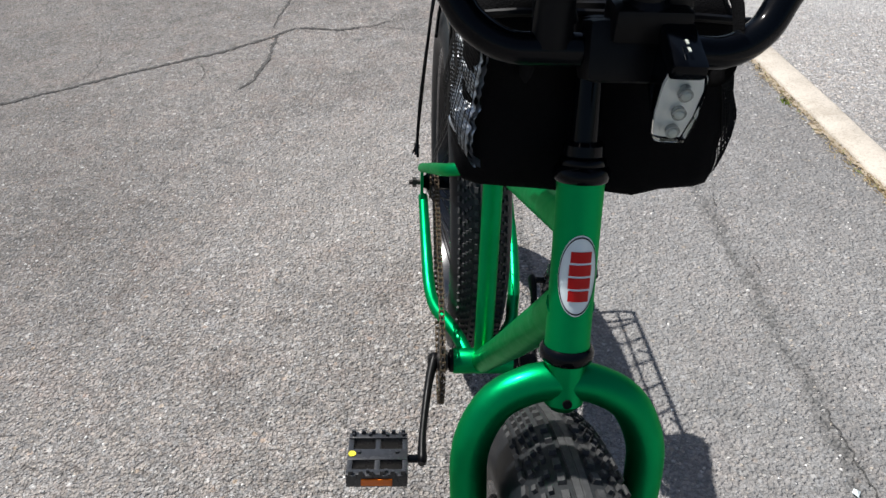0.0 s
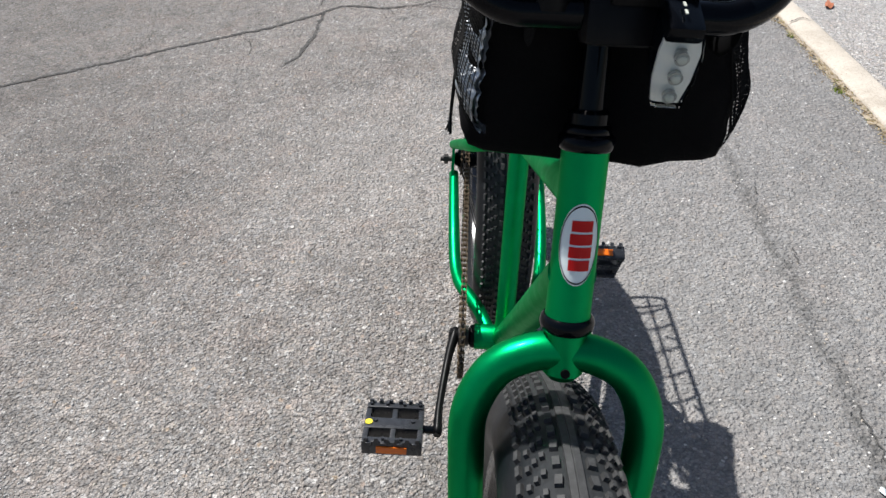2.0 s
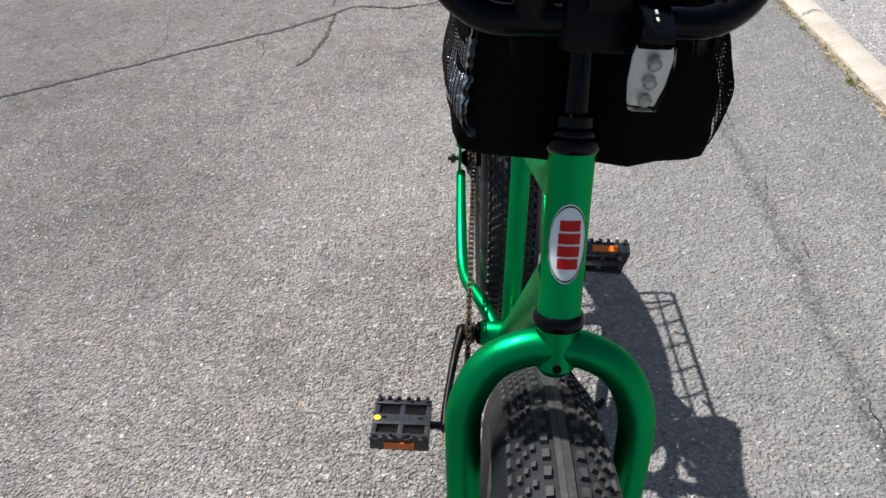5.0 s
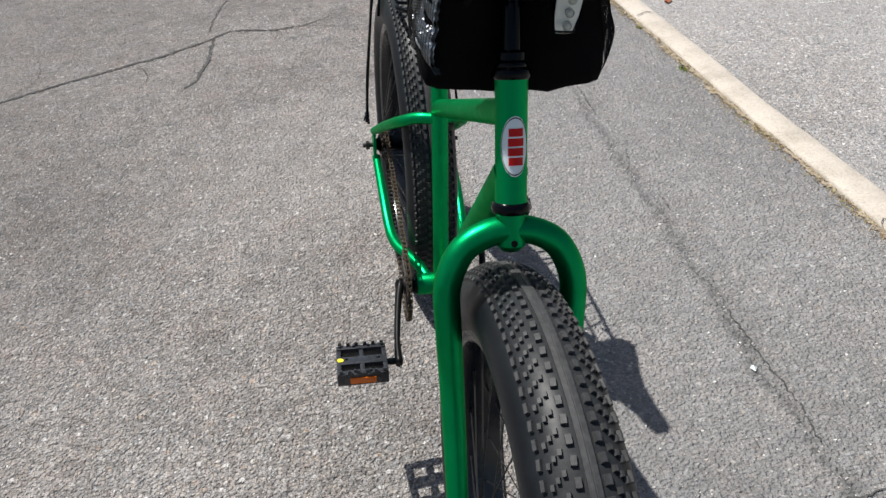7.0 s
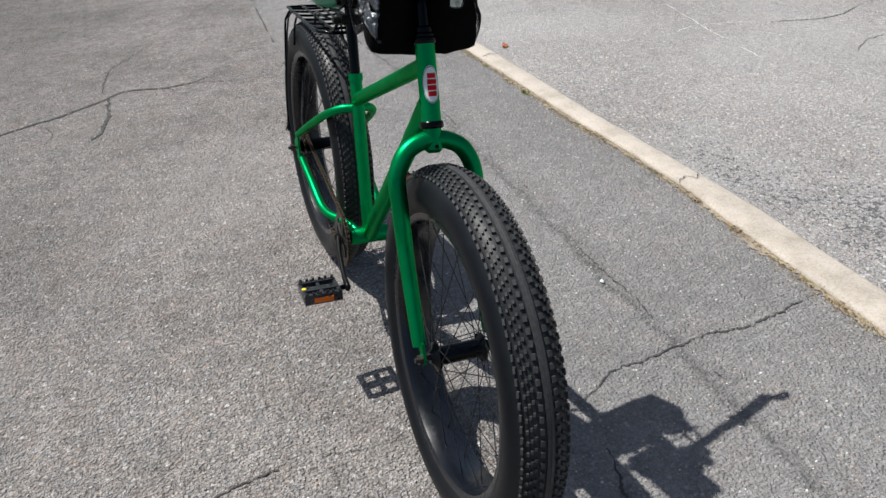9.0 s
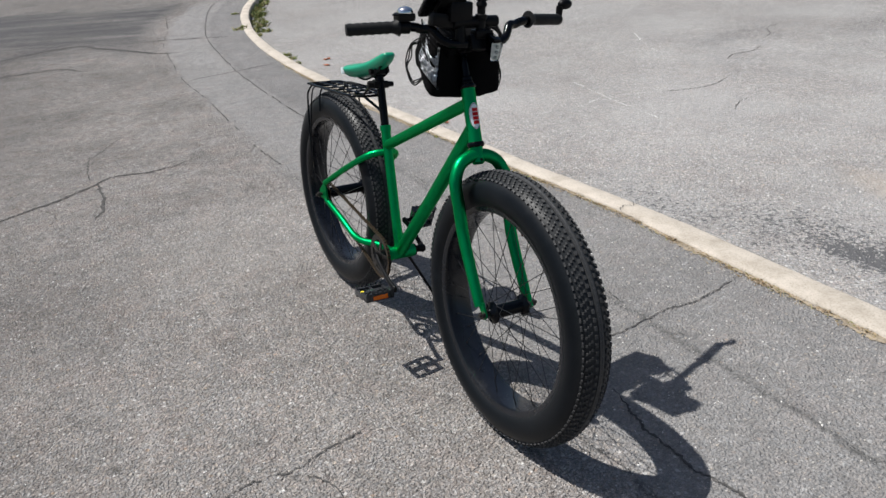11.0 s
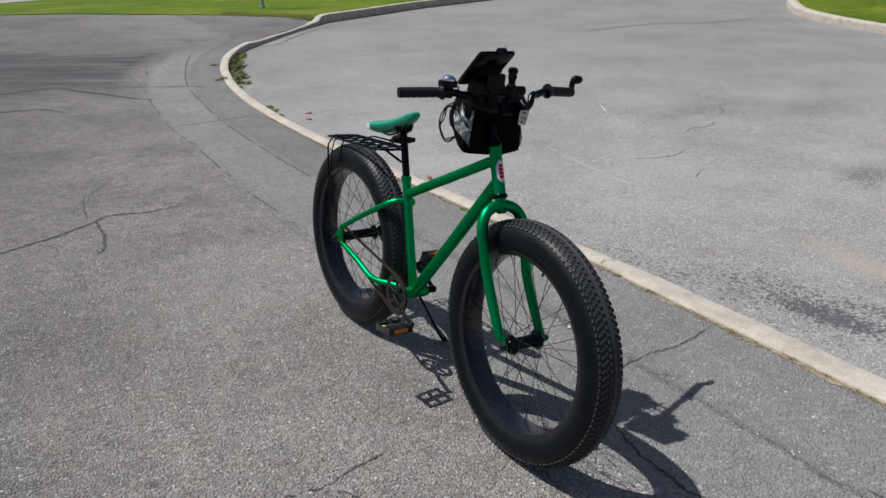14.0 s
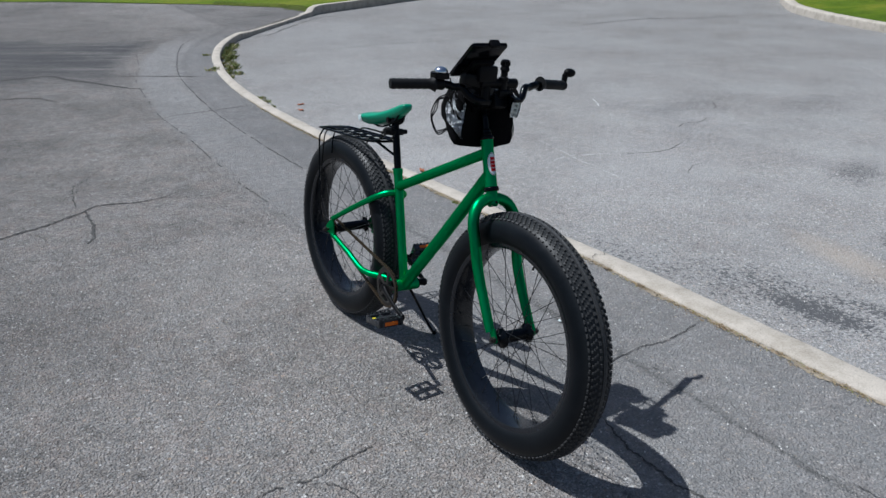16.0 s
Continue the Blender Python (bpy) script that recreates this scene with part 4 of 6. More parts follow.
kinds = [part("link", link_mesh(0.0042), M_CHAIN, chain), part("link", link_mesh(0.0029), M_CHAIN, chain)]
for i, p in enumerate(joints):
    q = joints[(i + 1) % len(joints)]
    m = Matrix.Translation((p + q) / 2) @ Matrix.Rotation(math.atan2(q.z - p.z, q.y - p.y), 4, 'X')
    if i < 2:
        kinds[i].matrix_basis = m
    else:
        again(kinds[i % 2], chain, m)

PED_R = Vector((0, 0.462, 0.248))
for s in (-1, 1):
    end = PED_R if s < 0 else 2 * BB - PED_R
    end = Vector((s * 0.108, end.y, end.z))
    boss = Vector((s * 0.086, BB.y, BB.z))
    bm = sweep(bm_new(), spline([boss + (boss - end) * 0.06, boss, boss.lerp(end, 0.25) + X * s * 0.004, boss.lerp(end, 0.75) + X * s * 0.004, end, end + (end - boss) * 0.05], 5),
               [0.011, 0.0135, 0.010, 0.0085, 0.0115, 0.008], 14, True, 0.72, X)
    lathe(bm, [(s * 0.066, 0.011), (s * 0.080, 0.013), (s * 0.094, 0.0125), (s * 0.097, 0.007)], 'x', 16, (0, BB.y, BB.z))
    part("crank_arm", bm, M_BLACK, bike, "black cast crank arm")
    c = Vector((s * 0.178, end.y - 0.002, end.z + 0.002))
    tilt = Matrix.Rotation(radians(-10 if s < 0 else -65), 3, 'X')
    bm = bm_new()
    for dy, wy, hz in ((-0.040, 0.012, 0.026), (0.040, 0.012, 0.026), (0, 0.024, 0.022)):
        box(bm, c + tilt @ Vector((0, dy, 0)), (0.094, wy, hz), tilt, 0.002)
    for dx, wx in ((-0.043, 0.009), (0.043, 0.009), (0, 0.009)):
        box(bm, c + tilt @ Vector((dx, 0, 0)), (wx, 0.088, 0.020), tilt, 0.002)
    for dy in (-0.040, 0.040):
        for dx in (-0.040, -0.014, 0.014, 0.040):
            sweep(bm, [c + tilt @ Vector((dx, dy, 0.010)), c + tilt @ Vector((dx, dy, 0.0175))], [0.0032, 0.0024], 8)
            box(bm, c + tilt @ Vector((dx * 0.9, dy * 1.12, 0.011)), (0.008, 0.008, 0.004), tilt, 0.001)
    for dy in (-0.0445, 0.0445):
        for k in range(6):
            box(bm, c + tilt @ Vector((-0.040 + 0.016 * k, dy, 0.0145)), (0.0075, 0.0045, 0.010), tilt, 0, 0.8)
    for dx in (-0.03, 0.03):
        sweep(bm, [c + tilt @ Vector((dx, 0.004, 0.009)), c + tilt @ Vector((dx, 0.004, 0.014))], 0.0035, 8)
    pedal = part("pedal", bm, M_PEDAL, bike, "black plastic platform pedal with orange reflectors", True, 30)
    sweepx = sweep(bm_new(), [end + X * s * -0.004, Vector((s * 0.135, end.y, end.z))], 0.0065, 12)
    part("spindle", sweepx, M_GLOSS, pedal)
    for dy in (-0.0465, 0.0465):
        part("reflector", box(bm_new(), c + tilt @ Vector((0, dy, -0.002)), (0.048, 0.004, 0.013), tilt, 0.001), M_ORANGE, pedal, "orange reflector")
    bm = sweep(bm_new(), [c + X * s * 0.040 + tilt @ Vector((0, 0, 0.0098)), c + X * s * 0.040 + tilt @ Vector((0, 0, 0.0125))], 0.006, 14)
    part("end_cap", bm, M_YELLOW, pedal, "small yellow dot")

# kickstand on the left
bm = bm_new()
box(bm, BB + Vector((0.012, 0.045, -0.012)), (0.04, 0.045, 0.022), None, 0.004)
sweep(bm, spline([BB + Vector((0.03, 0.05, -0.012)), BB + Vector((0.06, 0.052, -0.045)), Vector((0.190, 0.700, 0.030)), Vector((0.206, 0.702, 0.0245))], 6), 0.0052, 12)
sweep(bm, [Vector((0.196, 0.694, 0.0262)), Vector((0.214, 0.712, 0.0225))], 0.0066, 12)
part("kickstand", bm, M_BLACK, bike, "thin black kickstand")

# rear rack over the tyre
RK = lambda x, y, dz=0.0: Vector((x, y, 0.780 - (y - 0.85) * 0.068 + dz))
rack = tube("rear_rack", spline([RK(-0.03, 0.85), RK(-0.055, 0.875), RK(-0.066, 0.93), RK(-0.067, 1.26), RK(-0.060, 1.295), RK(0, 1.303), RK(0.060, 1.295), RK(0.067, 1.26), RK(0.066, 0.93), RK(0.055, 0.875), RK(0.03, 0.85), RK(-0.03, 0.85)], 5), 0.0046, M_GLOSS, bike, "black wire luggage rack clamped to the seat post", 10)
for y in (0.93, 1.0, 1.07, 1.14, 1.21, 1.265):
    tube("cross_bar", spline([RK(-0.066, y), RK(-0.03, y - 0.012), RK(0, y - 0.016), RK(0.03, y - 0.012), RK(0.066, y)], 3), 0.0036, M_GLOSS, rack, "", 8)
for x in (-0.024, 0.024):
    tube("long_bar", [RK(x, 0.86, 0.004), RK(x, 1.297, 0.004)], 0.0036, M_GLOSS, rack, "", 8)
for x in (-0.05, 0.05):
    tube("spring_clip", spline([RK(x, 0.98, 0.006), RK(x * 1.04, 0.95, 0.038), RK(x, 0.86, 0.042), RK(x * 0.6, 0.815, 0.036)], 4), 0.0032, M_GLOSS, rack, "", 8)
    tube("rack_stay", spline([RK(x * 0.5, 0.865), RK(x * 0.5, 0.85, 0.012), RK(x * 0.45, 0.82, 0.032)], 3), 0.0042, M_GLOSS, rack, "", 8)
bm = box(bm_new(), Vector((0, 0.802, 0.826)), (0.052, 0.062, 0.024), Matrix.Rotation(radians(-8), 3, 'X'), 0.005)
sweep(bm, [Vector((-0.045, 0.786, 0.828)), Vector((0.045, 0.786, 0.828))], 0.009, 10)
part("rack_clamp", bm, M_BLACK, rack)
tube("rack_brace", [Vector((0, 0.79, 0.745)), RK(0.0, 0.94, -0.006)], 0.005, M_GLOSS, rack, "", 8)
for s in (-1, 1):
    tube("rack_strut", spline([RK(s * 0.066, 1.255), RK(s * 0.078, 1.258, -0.02), RK(s * 0.088, 1.25, -0.06), Vector((s * 0.112, 1.165, 0.47)), Vector((s * 0.113, 1.135, 0.405))], 6), 0.0034, M_GLOSS, rack, "", 8)
    tube("rack_hook", spline([RK(s * 0.066, 1.15), RK(s * 0.076, 1.15, -0.03), RK(s * 0.082, 1.14, -0.085)], 4), 0.0032, M_GLOSS, rack, "", 8)
tube("cord", spline([RK(-0.068, 1.20, 0.004), RK(-0.085, 1.21, -0.03), Vector((-0.108, 1.175, 0.55)), Vector((-0.116, 1.150, 0.425)), Vector((-0.118, 1.146, 0.405))], 6), 0.0026, M_BLACK, rack, "black elastic cord", 7)
bm = bm_new()
for q in range(5):
    sweep(bm, [Vector((-0.116, 1.150, 0.423)), Vector((-0.116 - 0.008 * math.cos(q * 1.3), 1.150 + 0.008 * math.sin(q * 1.9), 0.418 - 0.012 * math.cos(q)))], [0.004, 0.0016], 6)
part("cord_knot", bm, M_BLACK, rack)

# front light, bell, phone, mount post and end mirror on the handlebar
LT = Vector((0.028, 0.162, 1.016))
tiltL = Matrix.Rotation(radians(9), 3, 'X') @ Matrix.Rotation(radians(1), 3, 'Y')
bm = bm_new()
rings = [[LT + tiltL @ Vector((x * k, y, z * kz + dz)) for x, z in rounded(0.024, 0.040, 0.006, 4)] for y, k, kz, dz in ((0.002, 0.95, 0.95, 0.004), (0.010, 1.0, 1.0, 0.005), (0.028, 0.9, 0.8, 0.008), (0.044, 0.7, 0.5, 0.012))]
loft(bm, rings)
box(bm, LT + tiltL @ Vector((-0.001, 0.022, 0.0295)), (0.0225, 0.056, 0.012), tiltL @ Matrix.Rotation(radians(8), 3, 'X'), 0.004)
label = [LT + tiltL @ Vector((x, y, 0.0358 + y * 0.14)) for x, y in ((-0.002, 0.004), (-0.002, 0.011))]
light = part("front_light", bm, M_GLOSS, bike, "clip-on front light with clear faceted lens and three lamps")
bm = bm_new()
face = [(-0.0115, 0.0235), (0.0110, 0.0235), (0.0130, 0.014), (0.0122, -0.006), (0.0088, -0.0235), (-0.0088, -0.0235), (-0.0122, -0.006), (-0.0130, 0.014)]
loft(bm, [[LT + tiltL @ Vector((x * k, y, z * k)) for x, z in face] for y, k in ((0.002, 1.0), (-0.005, 1.0), (-0.011, 0.86))])
part("lens", bm, M_LENS, light, "clear plastic lens", True, 20).visible_shadow = False
bm = bm_new()
loft(bm, [[LT + tiltL @ Vector((x * 0.93, y, z * 0.93)) for x, z in face] for y in (0.0015, -0.001)])
part("reflector_plate", bm, M_LED, light)
for k in range(3):
    c = LT + tiltL @ Vector((0, -0.003, 0.0125 - 0.0135 * k))
    back = tiltL @ Vector((0, -1, 0))
    bm = sweep(bm_new(), [c, c + back * 0.005, c + back * 0.0051, c + back * 0.001], [0.0042, 0.0046, 0.0037, 0.0014], 16)
    cup = part("lamp_cup", bm, M_CUP, light)
    part("lamp", sweep(bm_new(), [c + back * 0.0045, c + back * 0.0062, c + back * 0.0068], [0.0034, 0.0027, 0.0012], 14), M_LAMP, cup, "pale round lamp")
bm = sweep(bm_new(), [BAR + X * 0.016, BAR + X * 0.042], 0.0155, 16)
box(bm, (BAR + X * 0.028).lerp(LT, 0.5) + Vector((0, 0.004, 0.012)), (0.018, 0.034, 0.014), Matrix.Rotation(radians(20), 3, 'X'), 0.004)
part("light_bracket", bm, M_BLACK, light)
for q in label:
    part("print_bar", box(bm_new(), q, (0.0016, 0.0045, 0.0006), tiltL), M_LAMP, light, "small pale print")

bm = bm_new()
BL = Vector((-0.184, GRIP_Y - 0.016, GRIP_Z + 0.030))
box(bm, BL + Vector((0, 0, -0.006)), (0.046, 0.036, 0.020), None, 0.006)
sweep(bm, [Vector((-0.172, GRIP_Y - 0.018, GRIP_Z)), Vector((-0.200, GRIP_Y - 0.012, GRIP_Z))], 0.0165, 16)
box(bm, BL + Vector((-0.022, -0.012, 0.0)), (0.03, 0.010, 0.005), None, 0.002)
bell = part("bell", bm, M_BLACK, bike, "small bell with chrome dome on black base")
bm = lathe(bm_new(), [(0.0, 0.0195), (0.005, 0.0195), (0.010, 0.0165), (0.014, 0.010), (0.0155, 0.001)], 'z', 20, BL + Vector((0.002, 0, 0.003)))
part("dome", bm, M_CHROME, bell, "chrome dome")

PH = Matrix.Translation((-0.083, 0.203, 1.151)) @ Matrix.Rotation(radians(141.6), 4, 'X') @ Matrix.Translation((-0.004, -0.008, 0)) @ Matrix.Rotation(radians(5.5), 4, 'Z')
bm = bm_new()
loft(bm, [[PH @ Vector((x * k, y * k, z)) for x, y in rounded(0.114, 0.156, 0.009, 5)] for z, k in ((-0.0055, 0.97), (-0.004, 1.0), (0.004, 1.0), (0.0055, 0.97))])
phone = part("phone", bm, M_GLOSS, bike, "black phone in a clamp holder tilted up from the bar")
bm = bm_new()
loft(bm, [[PH @ Vector((x, y, z)) for x, y in rounded(0.098, 0.130, 0.004, 4)] for z in (-0.0056, -0.0062)])
part("screen", bm, M_GLOSS, phone)
bm = bm_new()
box(bm, PH @ Vector((0.012, -0.03, 0.010)), (0.07, 0.08, 0.014), PH.to_3x3(), 0.004)
box(bm, Vector((-0.050, 0.220, 1.108)), (0.066, 0.044, 0.050), None, 0.010)
box(bm, Vector((-0.092, 0.222, 1.088)), (0.070, 0.030, 0.034), Matrix.Rotation(radians(8), 3, 'Y'), 0.008)
sweep(bm, [PH @ Vector((0.012, -0.02, 0.014)), Vector((-0.055, 0.225, 1.095)), Vector((-0.040, 0.215, 1.045))], [0.014, 0.012, 0.012], 14)
part("clamp_holder", bm, M_BLACK, phone)
for y, w in ((0.079, 0.030), (-0.079, 0.040)):
    part("clamp_jaw", box(bm_new(), PH @ Vector((0.012, y, 0)), (w, 0.012, 0.022), PH.to_3x3(), 0.004), M_BLACK, phone)

bm = bm_new()
P0 = Vector((0.009, 0.205, 1.044))
prof = [(0.0, 0.016), (0.02, 0.016), (0.024, 0.012), (0.044, 0.0115), (0.047, 0.0155), (0.056, 0.0155), (0.059, 0.0105), (0.074, 0.0105), (0.077, 0.0135), (0.084, 0.0135), (0.087, 0.011), (0.098, 0.011), (0.101, 0.013), (0.106, 0.012), (0.108, 0.006)]
lathe(bm, prof, 'z', 18, P0)
for a in range(6):
    q = a * math.pi / 3
    box(bm, P0 + Vector((0.0125 * math.cos(q), 0.0125 * math.sin(q), 0.096)), (0.005, 0.005, 0.012), Matrix.Rotation(q, 3, 'Z'), 0.001)
box(bm, P0 + Vector((0.004, 0.0, 0.010)), (0.05, 0.034, 0.022), None, 0.005)
tube("accessory_bar", [Vector((-0.070, 0.214, 1.082)), Vector((-0.068, 0.214, 1.082)), Vector((0.058, 0.210, 1.084)), Vector((0.060, 0.210, 1.084))], [0.010, 0.0145, 0.0145, 0.010], M_BLACK, bike, "short black accessory bar over the stem", 16)
for x in (-0.045, 0.030):
    tube("bar_bracket", [Vector((x, 0.214, 1.083)), Vector((x, 0.211, 1.034))], [0.012, 0.014], M_BLACK, bike, "", 12)
part("mount_post", bm, M_BLACK, bike, "black knurled accessory post on the stem")

bm = bm_new()
E0 = Vector((0.304, GRIP_Y + 0.012, GRIP_Z + 0.002))
sweep(bm, spline([E0, E0 + Vector((0.004, 0.002, 0.002)), E0 + Vector((0.009, 0.003, 0.012)), E0 + Vector((0.010, 0.003, 0.036))], 5), 0.0095, 14)
mirror = part("end_mirror", bm, M_BLACK, bike, "small black mirror on an elbow at the bar end")
bm = bm_new()
c = E0 + Vector((0.028, 0.004, 0.040))
loft(bm, [[c + Vector((0.022 * k * math.cos(q), y, 0.014 * k * math.sin(q))) for q in (2 * math.pi * i / 20 for i in range(20))] for y, k in ((-0.014, 0.35), (-0.011, 0.75), (-0.004, 1.0), (0.004, 1.0))])
part("mirror_head", bm, M_BLACK, mirror)

# handlebar bag hung behind the stem, its floor rising to the rear
def soft_polygon(pts, times=3):
    """Cuts the corners of a closed outline."""
    for _ in range(times):
        pts = [q for p0, p1 in zip(pts, pts[1:] + pts[:1]) for q in ((p0[0] * 0.8 + p1[0] * 0.2, p0[1] * 0.8 + p1[1] * 0.2), (p0[0] * 0.2 + p1[0] * 0.8, p0[1] * 0.2 + p1[1] * 0.8))]
    return pts


SECTION = soft_polygon([(0.262, 0.874), (0.256, 0.96), (0.254, 1.040), (0.30, 1.060), (0.345, 1.060), (0.386, 0.990), (0.352, 0.946)])
MID = Vector((0.31, 0.975))
bag = bm_new()
rings = []
for u, k in ((-0.096, 0.66), (-0.094, 0.80), (-0.088, 0.92), (-0.076, 0.985), (-0.05, 1.0), (-0.032, 1.01), (-0.018, 1.02), (-0.006, 1.02), (0.006, 1.02), (0.018, 1.02), (0.032, 1.02), (0.05, 1.02), (0.078, 1.0), (0.100, 0.99), (0.108, 0.94), (0.112, 0.84)):
    ring = []
    for y, z in SECTION:
        jit = noise.noise_vector((u * 26, y * 26, z * 26)) * 0.005 + noise.noise_vector((u * 70, y * 70, z * 70)) * 0.0015
        sag = -0.006 * math.cos((u - 0.014) * 13) if z < 0.93 else 0.0
        narrow = 1.0 + (0.05 if u < 0 else 0.04) * max(0.0, (0.93 - z) / 0.05) - (0.0 if u < 0 else 0.16) * max(0.0, (z - 0.95) / 0.1)
        yy = MID.x + (y - MID.x) * k + jit.y
        clear = CROWN.y + (z - CROWN.z) * STEER.y / STEER.z + 0.016
        yy += max(0.0, clear - yy) * math.exp(-(u / 0.030) ** 2)
        ring.append(Vector((u * narrow + jit.x, yy, MID.y + (z - MID.y) * k + jit.z + sag)))
    rings.append(ring)
loft(bag, rings)
bag_ob = part("handlebar_bag", bag, M_NYLON, None, "", True, 60)
tagged(bag_ob, "black nylon handlebar bag with mesh side pockets", "bag")
bag_ob.matrix_basis = bike.matrix_basis.copy()


def pocket(x0, side, depth, foot, along, up, wires_y, wires_z, inward=0.0, cord=0.0005, lined=True):
    """A bulging side pocket: glossy lining with a net of cords over it."""
    foot, along, up = Vector(foot), Vector(along), Vector(up)
    def at(a, b, out):
        full = (min(1.0, b / 0.10) ** 0.5 * (1.0 - 0.30 * b)) if lined else min(1.0, b / 0.25) ** 0.5 * (1.0 - 0.5 * b)
        bulge = math.sin(math.pi * min(1, 0.05 + a * 0.9)) ** 0.5 * full
        p = foot + along * a + up * b
        w = noise.noise(Vector((a * 4, b * 4, x0 * 30))) * 0.006 
        if lined and out <= 0:
            w += (noise.noise(Vector((a * 3, b * 13, 5))) - 0.5) * 0.009 + noise.noise(Vector((a * 9, b * 22, 9))) * 0.003
        return Vector((x0 + inward * b + side * (depth * bulge + w * bulge + out), p.x, p.y))
    bm = bm_new()
    nu, nv = (40, 90) if lined else (0, 0)
    for out, flip in ((0.0, 1), (-0.004, -1)):
        grid = [[bm.verts.new(at(i / max(1, nu), j / max(1, nv), out)) for j in range(nv + 1)] for i in range(nu + 1)]
        for i in range(nu):
            for j in range(nv):
                bm.faces.new((grid[i][j], grid[i + 1][j], grid[i + 1][j + 1], grid[i][j + 1])[::flip])
    if not lined:
        bm.clear()
        sweep(bm, [at(0.5, j / 12, 0.0) for j in range(13)], 0.0012, 6)
    lining = part("side_pocket", bm, M_VINYL if lined else M_NYLON, bag_ob, "glossy side pocket under black net" if lined else "open black net pocket")
    bm = bm_new()
    for i in range(wires_y + 1):
        sweep(bm, [at(i / wires_y, j / 16, 0.0010) for j in range(17)], cord, 4, False)
    for j in range(wires_z + 1):
        sweep(bm, [at(i / 14, j / wires_z, 0.0013) for i in range(15)], cord, 4, False)
    part("net", bm, M_MESH, lining, "black net", False)
    sweepb = sweep(bm_new(), [at(i / 14, 1.0, 0.001) for i in range(15)], 0.0022, 6)
    part("pocket_hem", sweepb, M_NYLON, lining)
    return lining


pocket(-0.083, -1, 0.025, (0.256, 0.912), (0.086, 0.062), (-0.004, 0.104), 28, 34, 0.004, 0.00036)
pocket(0.108, 1, 0.033, (0.262, 0.904), (0.086, 0.060), (-0.006, 0.094), 26, 30, -0.020, 0.00055, False)
for x in (-0.055, 0.080):
    bm = sweep(bm_new(), spline([(x, 0.300, 1.058), (x, 0.280, 1.066), (x, 0.235, 1.060), (x, 0.212, 1.030), (x, 0.232, 1.006), (x, 0.262, 0.998)], 4), 0.0085, 8, True, 0.25, X)
    part("strap", bm, M_NYLON, bag_ob, "black webbing strap")
bm = sweep(bm_new(), spline([(-0.086, 0.262, 1.034), (-0.05, 0.252, 1.040), (0.05, 0.252, 1.040), (0.110, 0.262, 1.034)], 6), 0.0032, 8)
part("zip_piping", bm, M_BLACK, bag_ob)
for k in range(3):
    o = 0.005 * k
    bm = sweep(bm_new(), spline([(-0.086 + o, 0.290, 1.052), (-0.098, 0.3055, 1.040 - o), (-0.098 + o, 0.349, 1.0266 - o), (-0.098, 0.381 - o, 1.0096), (-0.098 + o, 0.405 - o, 0.976), (-0.098, 0.407 - o * 0.6, 0.948), (-0.098 + o, 0.3855, 0.918 - o * 0.7), (-0.098, 0.361, 0.907 + o), (-0.098, 0.334, 0.916 + o), (-0.094, 0.309, 0.938)], 7), 0.0019, 7)
    w = part("cable", bm, M_BLACK, None)
    w.matrix_basis = bike.matrix_basis.copy()
    tagged(w, "loop of thin black cable hanging beside the bag", "cable", "cables beside the bag")


# ---- cracks, stones and weeds ----
def crack(line, width, lift, seed, broken=0.0, mat=None, name="asphalt_crack", label="dark ragged crack in the asphalt"):
    """A ragged dark crack of uneven width along a line."""
    rng = random.Random(seed)
    pts = []
    P = spline([(*p, 0) for p in line], 6)
    for a, b in zip(P, P[1:]):
        n = max(1, int((b - a).length / 0.007))
        pts += [a.lerp(b, k / n) for k in range(n)]
    bm = bm_new()
    prev = None
    for i, p in enumerate(pts):
        t = (pts[min(i + 1, len(pts) - 1)] - pts[max(i - 1, 0)]).normalized()
        side = Vector((-t.y, t.x, 0))
        wob = noise.noise(Vector((p.x * 30, p.y * 30, seed))) * 0.007 + noise.noise(Vector((p.x * 75, p.y * 75, seed))) * 0.007 + noise.noise(Vector((p.x * 170, p.y * 170, seed))) * 0.004 + noise.noise(Vector((p.x * 8, p.y * 8, seed + 5))) * 0.008
        p = p + side * wob
        u = i / max(1, len(pts) - 1)
        w = width * (0.25 + 0.75 * rng.random()) * min(1, 0.2 + 6 * u) * min(1, 0.2 + 6 * (1 - u))
        keep = noise.noise(Vector((p.x * 5, p.y * 5, seed + 9))) > broken * 2 - 1
        z = land(p.x, p.y) + lift
        cur = (bm.verts.new((*(p - side * w / 2).xy, z)), bm.verts.new((*(p + side * w / 2).xy, z))) if keep else None
        if prev and cur:
            bm.faces.new((prev[0], cur[0], cur[1], prev[1]))
        prev = cur
    ob = part(name, bm, mat or M_CRACK, None, "", False)
    return tagged(ob, label, "crack", kind="structure")


UP = 0.0035


def edge_x(y):
    """Where the drive meets the kerb's foot."""
    return float(np.interp(y, [p[1] for p in KERB], [p[0] for p in KERB])) - kerb_width(y) / 2 - 0.001


